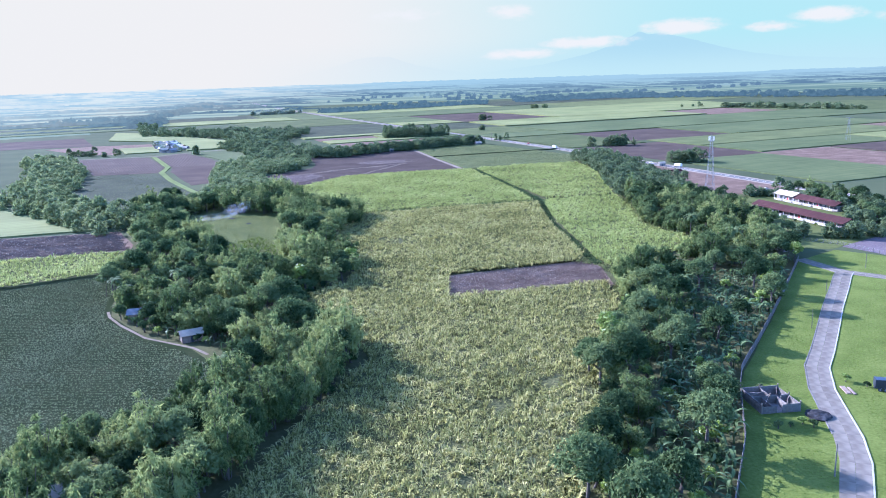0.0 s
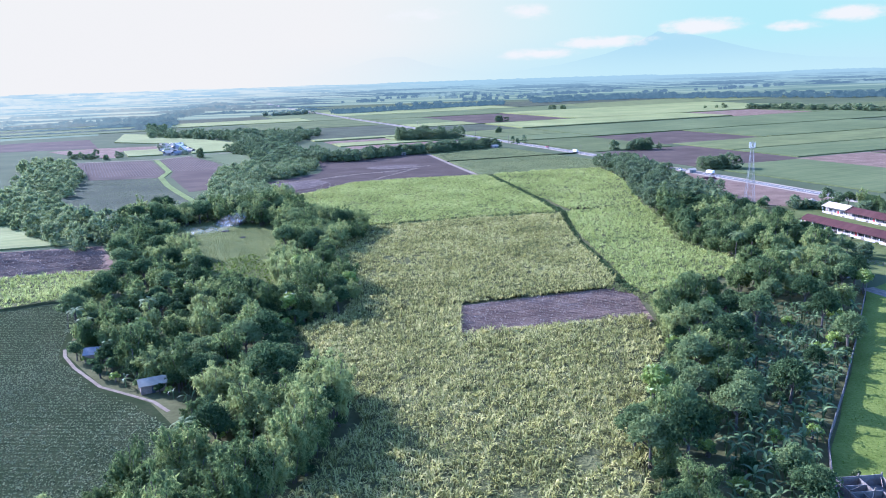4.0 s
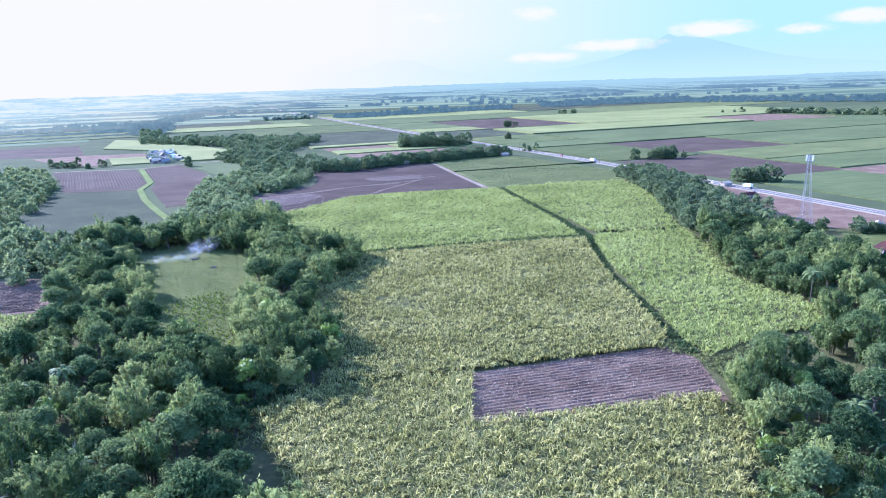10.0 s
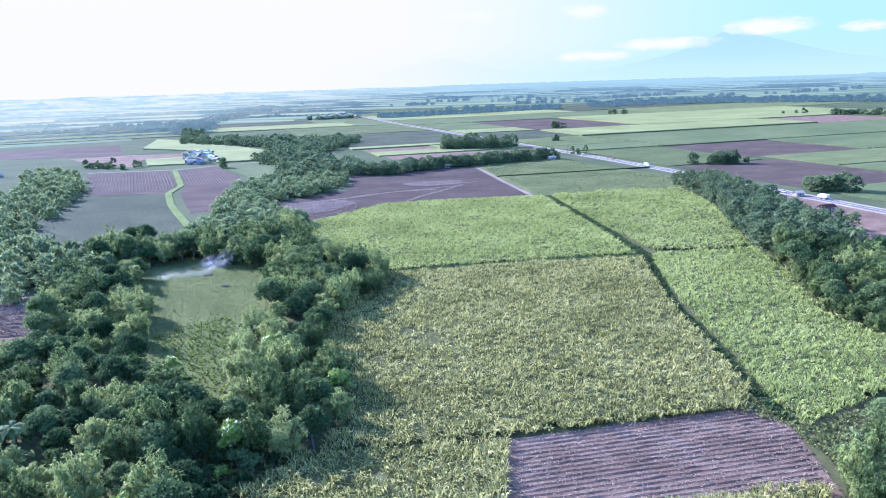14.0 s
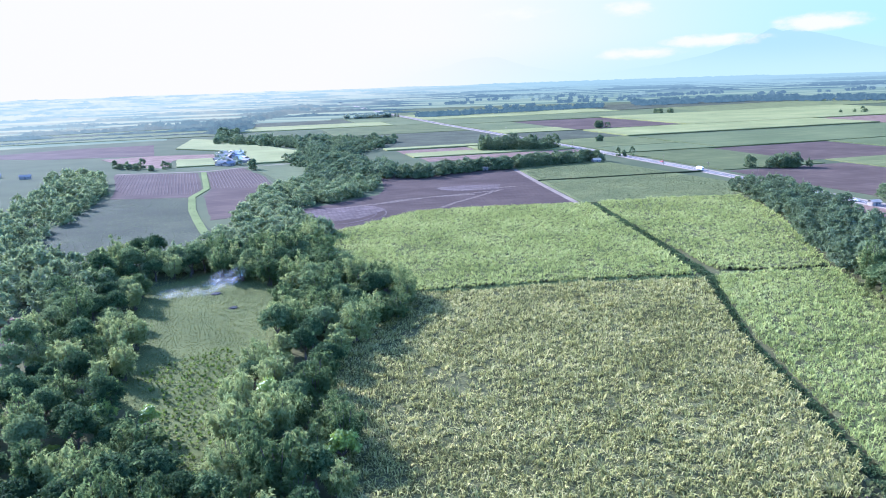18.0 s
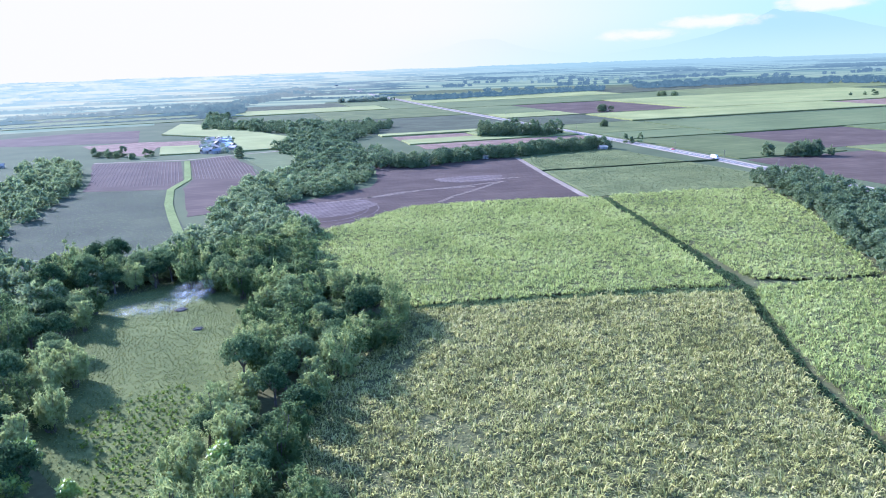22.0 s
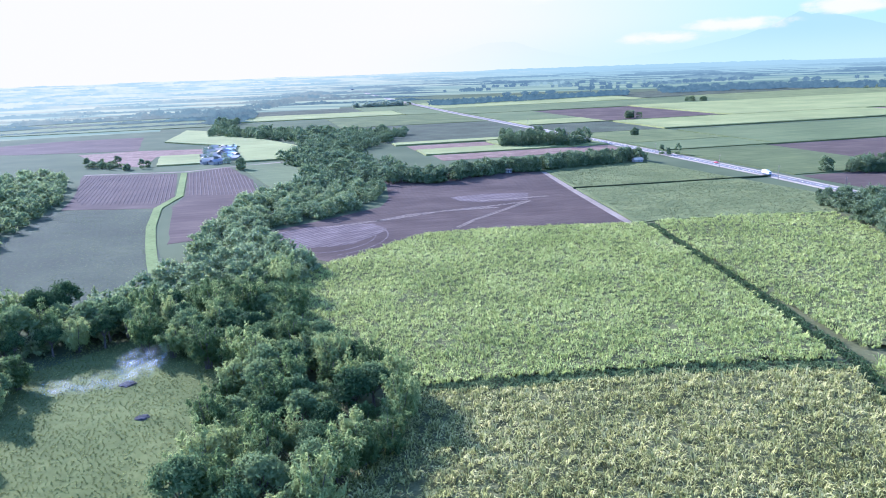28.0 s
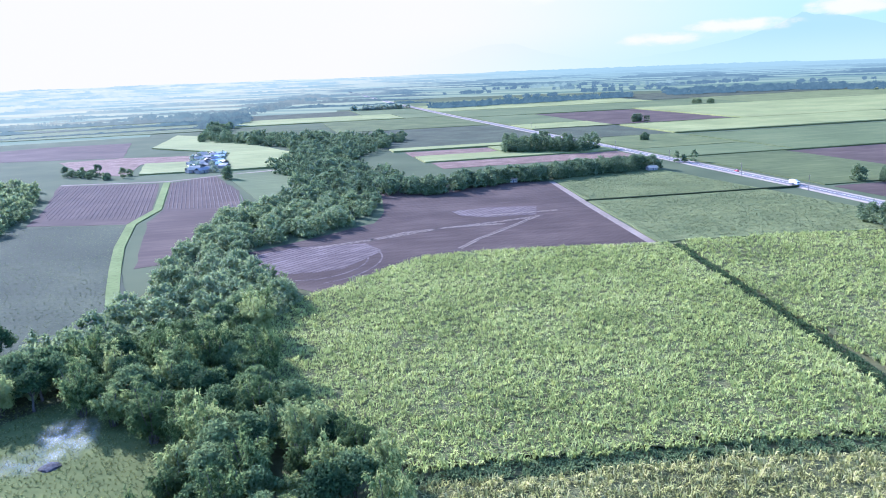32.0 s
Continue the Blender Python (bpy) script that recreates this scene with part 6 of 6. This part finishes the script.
def school_block(m, length, width, rooms, label, steel=0.0):
    ob = thing("school_building", m, label, "school", "school buildings")
    for name, (x0, y0, z0, x1, y1, z1) in (("wall", (0, -width / 2 + 2, -0.1, length, -width / 2 + 2.2, 3.2)), ("wall", (0, width / 2 - 0.2, -0.1, length, width / 2, 3.2)), ("wall", (0, -width / 2 + 2.2, -0.1, 0.2, width / 2 - 0.2, 3.2)), ("wall", (length - 0.2, -width / 2 + 2.2, -0.1, length, width / 2 - 0.2, 3.2))):
        bm = bmesh.new()
        box(bm, x0, y0, z0, x1, y1, z1)
        part(name, bm, M["plaster"], ob)
    bm = bmesh.new()
    box(bm, -0.3, -width / 2 - 0.2, -0.1, length + 0.3, -width / 2 + 1.99, 0.25)
    part("veranda_floor", bm, M["concrete"], ob)
    step = length / rooms
    for i in range(rooms):
        for name, x, w, z0, z1, k in (("door", 0.8, 1.1, 0.3, 2.4, "paint_red" if i % 3 == 1 else "plank"), ("window", 3.0, 2.0, 1.1, 2.3, "dark"), ("window", 5.8, 2.0, 1.1, 2.3, "dark")):
            bm = bmesh.new()
            box(bm, i * step + x, -width / 2 + 1.93, z0, i * step + x + w, -width / 2 + 1.998, z1, 0.01)
            part(name, bm, M[k], ob)
        for x in (0.0, step / 2):
            bm = bmesh.new()
            box(bm, i * step + x + 0.1, -width / 2 + 0.05, 0.25, i * step + x + 0.3, -width / 2 + 0.25, 3.1, 0.01)
            part("veranda_post", bm, M["paint_white"], ob)
        bm = bmesh.new()
        box(bm, i * step + 0.35, -width / 2 + 0.1, 0.25, i * step + step * 0.75, -width / 2 + 0.18, 1.05)
        part("railing", bm, M["paint_white"], ob)
    cut = length * steel
    bm = bmesh.new()
    gable_roof(bm, length - cut, width, 3.3, 5.4, 0.7, cut)
    part("roof", bm, M["roof_red"], ob, "dark red corrugated roof")
    if steel:
        bm = bmesh.new()
        gable_roof(bm, cut - 1.5, width, 4.0, 5.9, 0.6)
        part("roof", bm, M["roof_steel"], ob, "pale grey metal roof")
    return ob


school_block(pose(130, 452, 0, 0, 0, math.degrees(math.atan2(-62, 26))), 67, 9.5, 8, "long single-storey white school block with a dark red roof")
school_block(pose(152, 487, 0, 0, 0, math.degrees(math.atan2(-43, 17))), 50, 9, 6, "school block with a red roof and a grey metal end", 0.36)


def hut(x, y, l, w, turn, roof, walls, label, h=2.5, name="hut"):
    ob = thing(name, pose(x, y, 0, 0, 0, turn), label, "house", "small houses")
    for x0, y0, x1, y1 in ((-l / 2, -w / 2, l / 2, -w / 2 + 0.12), (-l / 2, w / 2 - 0.12, l / 2, w / 2), (-l / 2, -w / 2 + 0.12, -l / 2 + 0.12, w / 2 - 0.12), (l / 2 - 0.12, -w / 2 + 0.12, l / 2, w / 2 - 0.12)):
        bm = bmesh.new()
        box(bm, x0, y0, -0.1, x1, y1, h)
        part("wall", bm, M[walls], ob)
    bm = bmesh.new()
    gable_roof(bm, l, w, h, h + w * 0.26, 0.5, -l / 2)
    part("roof", bm, M[roof], ob)
    bm = bmesh.new()
    box(bm, -0.5, -w / 2 - 0.05, 0.02, 0.4, -w / 2 - 0.004, 2.0)
    part("door", bm, M["dark"], ob)
    bm = bmesh.new()
    box(bm, l * 0.22, -w / 2 - 0.05, 0.9, l * 0.22 + 0.9, -w / 2 - 0.004, 1.8)
    part("window", bm, M["dark"], ob)
    return ob


hut(-109, 223, 6.5, 4.5, 35, "roof_steel", "plank", "hut with a blue-grey metal roof beside the field path")
hut(-138, 245, 7, 5, 20, "roof_thatch", "plank", "hut with a faded grey roof under palms")
hut(-119, 245, 6, 4.5, 50, "roof_thatch", "plank", "small hut with a grey roof among the trees")
hut(-94, 128, 7, 5, 60, "roof_steel", "plank", "hut with a pale metal roof at the wood's edge")
hut(112, 346, 6, 4.5, 20, "roof_red", "plaster", "small hut with a rusty red roof in the grove")
hut(148, 505, 9, 6, 70, "roof_steel", "plaster", "shed with a pale metal roof by the school")
hut(-157, 851, 5, 4, 30, "roof_steel", "plaster", "tiny white hut under the tree row")
hut(-144, 866, 7, 5, 20, "roof_red", "plaster", "small house with a reddish roof under the tree row")
hut(-63, 913, 7, 5, 30, "roof_steel", "plaster", "small white house under the tree row")
rng = np.random.default_rng(8)
HAMLET = [(-456, 897), (-420, 903), (-448, 955), (-505, 1045), (-535, 1040), (-492, 962)]
for k, (x, y) in enumerate(sown(HAMLET, 14.5, 12, 0.22)[:30]):
    hut(float(x), float(y), rng.uniform(7, 11), rng.uniform(5, 7), rng.uniform(0, 180), ("roof_steel", "roof_thatch", "roof_steel", "roof_steel", "paint_white")[k % 5], "plaster", "small hamlet house with a %s roof" % ("pale metal", "grey", "pale metal", "pale metal", "white")[k % 5], 2.8)
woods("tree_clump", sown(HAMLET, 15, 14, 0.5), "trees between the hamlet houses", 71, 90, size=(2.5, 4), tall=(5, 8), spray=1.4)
woods("tree_clump", np.concatenate([along([(-560, 880), (-480, 865)], 30, 14, 3), along([(165, 385), (185, 430), (180, 490)], 26, 8, 4), along([(120, 505), (165, 500)], 14, 7, 5), along([(128, 372), (160, 375), (200, 390)], 10, 6, 6)]), "dark trees round houses and fields", 72, 260, size=(3, 5), tall=(6, 10), spray=1.2, material=M["belt_leaf"])
grow([(100, 440), (104, 500), (120, 500), (118, 458), (121, 432), (130, 402), (124, 380), (114, 375)], 6.0, 61, [("tree", 5), ("bamboo", 1), ("banana", 3), ("palm", 0.4)], (0.55, 0.8), avoid=[(113.6, 505, 5)])
grow([(160, 505), (185, 500), (200, 440), (190, 400), (172, 398), (176, 440), (170, 480)], 7.5, 62, [("tree", 5), ("bamboo", 2)], (0.8, 1.1))
hut(-640, 800, 12, 7, 40, "plaster", "plaster", "low white farm building among trees")
hut(-598, 795, 10, 6, 40, "plaster", "plaster", "low white farm building among trees")

hut(56, 296, 5, 4, 15, "roof_red", "plank", "tiny hut with a rusty red roof deep in the grove")
hut(109.5, 668, 6, 4, 28, "roof_steel", "plaster", "small roadside shed with a pale roof by the highway")
hut(112, 612, 8, 5, 28, "roof_red", "plank", "low shed with a rusty red roof behind the tree belt")
hut(-143, 258, 5, 4, 60, "roof_steel", "plank", "small lean-to with a bluish metal roof among palms")
palm(-150, 257, 0.85, 0.4, 15), palm(-158, 265, 0.9, 1.4, 16), palm(-141, 264, 0.95, 2.6, 17), palm(-166, 272, 0.8, 0.9, 18), palm(-104, 232, 0.8, 4.0, 19)

# ---- lattice tower ----
tower = thing("mast", pose(113.6, 505, 0), "tall grey steel lattice phone mast with antennas", "mast")


def half(z):
    return 2.3 * (1 - z / 39) ** 1.2 + 0.55


levels = [0, 4, 8, 12, 15.5, 19, 22, 25, 28, 31, 33.5, 36, 38]
for a in (0, 1, 2, 3):
    sx, sy = ((1, 1), (-1, 1), (-1, -1), (1, -1))[a]
    tx, ty = ((1, 1), (-1, 1), (-1, -1), (1, -1))[(a + 1) % 4]
    bm = bmesh.new()
    for z0, z1 in zip(levels, levels[1:]):
        tube(bm, (sx * half(z0), sy * half(z0), z0), (sx * half(z1), sy * half(z1), z1), 0.09, 0.09, 5)
    part("leg", bm, M["steel"], tower)
    for z0, z1 in zip(levels, levels[1:]):
        bm = bmesh.new()
        tube(bm, (sx * half(z0), sy * half(z0), z0), (tx * half(z1), ty * half(z1), z1), 0.04, 0.04, 4)
        tube(bm, (tx * half(z0), ty * half(z0), z0), (sx * half(z1), sy * half(z1), z1), 0.04, 0.04, 4)
        tube(bm, (sx * half(z1), sy * half(z1), z1), (tx * half(z1), ty * half(z1), z1), 0.035, 0.035, 4)
        part("brace", bm, M["steel"], tower)
bm = bmesh.new()
box(bm, -1.6, -1.6, 34.8, 1.6, 1.6, 34.95)
part("platform", bm, M["steel"], tower)
for i in range(6):
    a = i * math.pi / 3
    bm = bmesh.new()
    box(bm, -0.16, -0.1, 35.2, 0.16, 0.1, 37.8, 0.02)
    o = part("antenna", bm, M["paint_white"], tower)
    o.matrix_local = Matrix.Translation((1.75 * math.cos(a), 1.75 * math.sin(a), 0)) @ Matrix.Rotation(a + math.pi / 2, 4, "Z")
bm = bmesh.new()
tube(bm, (0, 0, 38), (0, 0, 40.5), 0.06, 0.03, 5)
part("spike", bm, M["steel"], tower)

# a power pylon far beyond
pylon = thing("pylon", pose(332, 857, 0.6), "slender grey power pylon standing in far fields", "pylon")
for s, t in ((1, 1), (-1, 1), (-1, -1), (1, -1)):
    bm = bmesh.new()
    tube(bm, (s * 2, t * 2, -0.6), (s * 0.3, t * 0.3, 24), 0.13, 0.1, 4)
    part("leg", bm, M["steel"], pylon)
for z in (17, 20.5, 24):
    bm = bmesh.new()
    box(bm, -3.6, -0.1, z - 0.1, 3.6, 0.1, z + 0.1)
    part("crossarm", bm, M["steel"], pylon)


# ---- vehicles ----
def wheels(ob, xs, half_width, r):
    for x in xs:
        for s in (-1, 1):
            bm = bmesh.new()
            tube(bm, (x, s * half_width - 0.11, r), (x, s * half_width + 0.11, r), r, r, 12)
            w = part("wheel", bm, M["dark"], ob)
            bm = bmesh.new()
            tube(bm, (x, s * (half_width + 0.1) - 0.02, r), (x, s * (half_width + 0.1) + 0.02, r), r * 0.55, r * 0.5, 10)
            part("rim", bm, M["steel"], w)


def car(m, paint, label, name="car"):
    ob = thing(name, m, label, "car", "vehicles on the road")
    bm = bmesh.new()
    box(bm, -2.1, -0.85, 0.3, 2.1, 0.85, 0.95, 0.12)
    part("body", bm, M[paint], ob)
    bm = bmesh.new()
    box(bm, -1.5, -0.75, 0.95, 0.9, 0.75, 1.5, 0.2)
    part("cabin", bm, M["dark"], ob)
    bm = bmesh.new()
    box(bm, -1.2, -0.68, 1.5, 0.6, 0.68, 1.56, 0.03)
    part("roof", bm, M[paint], ob)
    wheels(ob, (-1.3, 1.3), 0.78, 0.32)


def lorry(m, paint, label, length=7.5):
    ob = thing("lorry", m, label, "lorry", "vehicles on the road")
    bm = bmesh.new()
    box(bm, -length / 2, -1.2, 1.0, length / 2 - 2.1, 1.2, 3.1, 0.06)
    part("cargo_box", bm, M[paint], ob)
    bm = bmesh.new()
    box(bm, length / 2 - 2.0, -1.1, 0.6, length / 2, 1.1, 2.5, 0.15)
    part("cab", bm, M["paint_white"], ob)
    bm = bmesh.new()
    box(bm, length / 2 - 0.1, -0.95, 1.5, length / 2 + 0.02, 0.95, 2.2, 0.02)
    part("windscreen", bm, M["dark"], ob)
    bm = bmesh.new()
    box(bm, -length / 2, -0.5, 0.6, length / 2 - 0.3, 0.5, 0.98)
    part("chassis", bm, M["dark"], ob)
    wheels(ob, (-length / 2 + 1.2, -length / 2 + 2.4, length / 2 - 1.1), 1.0, 0.48)


def on_highway(v, side):
    u = float(np.interp(v, [250, 400, 560, 720, 900, 1200, 1600], [405, 415, 425, 433, 436, 437, 438])) + side
    x, y = uv(u, v)
    return pose(x, y, 0.19, 0, 0, 119 if side > 0 else -61)


lorry(on_highway(512, 1.9), "paint_white", "white lorry on the highway")
car(on_highway(545, -1.9), "paint_white", "white car on the highway")
lorry(on_highway(722, -1.9), "paint_white", "white lorry on the highway")
car(on_highway(790, 1.9), "paint_red", "small red car on the highway")
car(on_highway(1040, -1.9), "dark", "dark car on the highway")
car(on_highway(865, 1.9), "dark", "dark car on the highway")
lorry(pose(88, 189.5, 0.06, 0, 0, -10), "truck_blue", "dark blue parked truck on the grass lot", 6.5)
bm = bmesh.new()
for x0, y0, x1, y1 in ((77.2, 187, 78.4, 191.6), (78.8, 186.6, 79.4, 191)):
    box(bm, x0, y0, 0.05, x1, y1, 0.35, 0.03)
tagged(part("plank_stack", bm, M["plank"], None, "stack of dark planks beside the lane"), "", "planks")

# ---- drifting smoke ----
sm = bpy.data.materials.new("smoke")
sm.use_nodes = True
n, l = sm.node_tree.nodes, sm.node_tree.links
n.remove(n["Principled BSDF"])
tc, gr, no, mul = n.new("ShaderNodeTexCoord"), n.new("ShaderNodeTexGradient"), n.new("ShaderNodeTexNoise"), n.new("ShaderNodeMath")
gr.gradient_type, mul.operation = "SPHERICAL", "MULTIPLY"
no.inputs["Scale"].default_value, no.inputs["Detail"].default_value = 1.3, 3
l.new(tc.outputs["Object"], gr.inputs[0]), l.new(tc.outputs["Object"], no.inputs[0])
thin = n.new("ShaderNodeMath")
thin.operation = "MULTIPLY"
thin.inputs[1].default_value = 0.34
l.new(gr.outputs["Fac"], thin.inputs[0]), l.new(thin.outputs[0], mul.inputs[0]), l.new(span(n, l, no.outputs["Fac"], 0.32, 0.75), mul.inputs[1])
df, tl, tp, m1, m2 = n.new("ShaderNodeBsdfDiffuse"), n.new("ShaderNodeBsdfTranslucent"), n.new("ShaderNodeBsdfTransparent"), n.new("ShaderNodeMixShader"), n.new("ShaderNodeMixShader")
df.inputs[0].default_value = tl.inputs[0].default_value = (0.9, 0.89, 0.86, 1)
m1.inputs[0].default_value = 0.5
l.new(df.outputs[0], m1.inputs[1]), l.new(tl.outputs[0], m1.inputs[2])
l.new(mul.outputs[0], m2.inputs[0]), l.new(tp.outputs[0], m2.inputs[1]), l.new(m1.outputs[0], m2.inputs[2])
l.new(m2.outputs[0], n["Material Output"].inputs["Surface"])
smoke = thing("smoke", pose(-184, 436, 0), "thin white smoke drifting low over the pasture", "smoke", "", "stuff")
g = np.linspace(-1, 1, 13)
X, Y = np.meshgrid(g, g, indexing="ij")
idx = np.arange(169).reshape(13, 13)
fq = np.stack([idx[:-1, :-1], idx[1:, :-1], idx[1:, 1:], idx[:-1, 1:]], -1).reshape(-1, 4)
for k, (x, y, z, sx, sz, lean) in enumerate(((0, 0, 2.6, 7, 3.2, 14), (5, 3, 4.4, 6, 3.6, 26), (10, 6, 6.4, 6.5, 4, 34), (-6, -4, 2.4, 7, 2.8, 8), (-12, -7, 2.2, 6, 2.6, 4), (2, 8, 5.0, 7, 3.4, 22))):
    Z = 0.25 * np.sin(3 * X + k) * np.cos(2.5 * Y - k)
    w = put("wisp", mesh_of("wisp", np.stack([X, Y, Z], -1).reshape(-1, 3), fq, True), sm, smoke)
    w.matrix_local = Matrix.Translation((x, y, z)) @ Euler((radians(62), -radians(lean), 0.25)).to_matrix().to_4x4() @ Matrix.Diagonal((sx, sz, 3, 1))
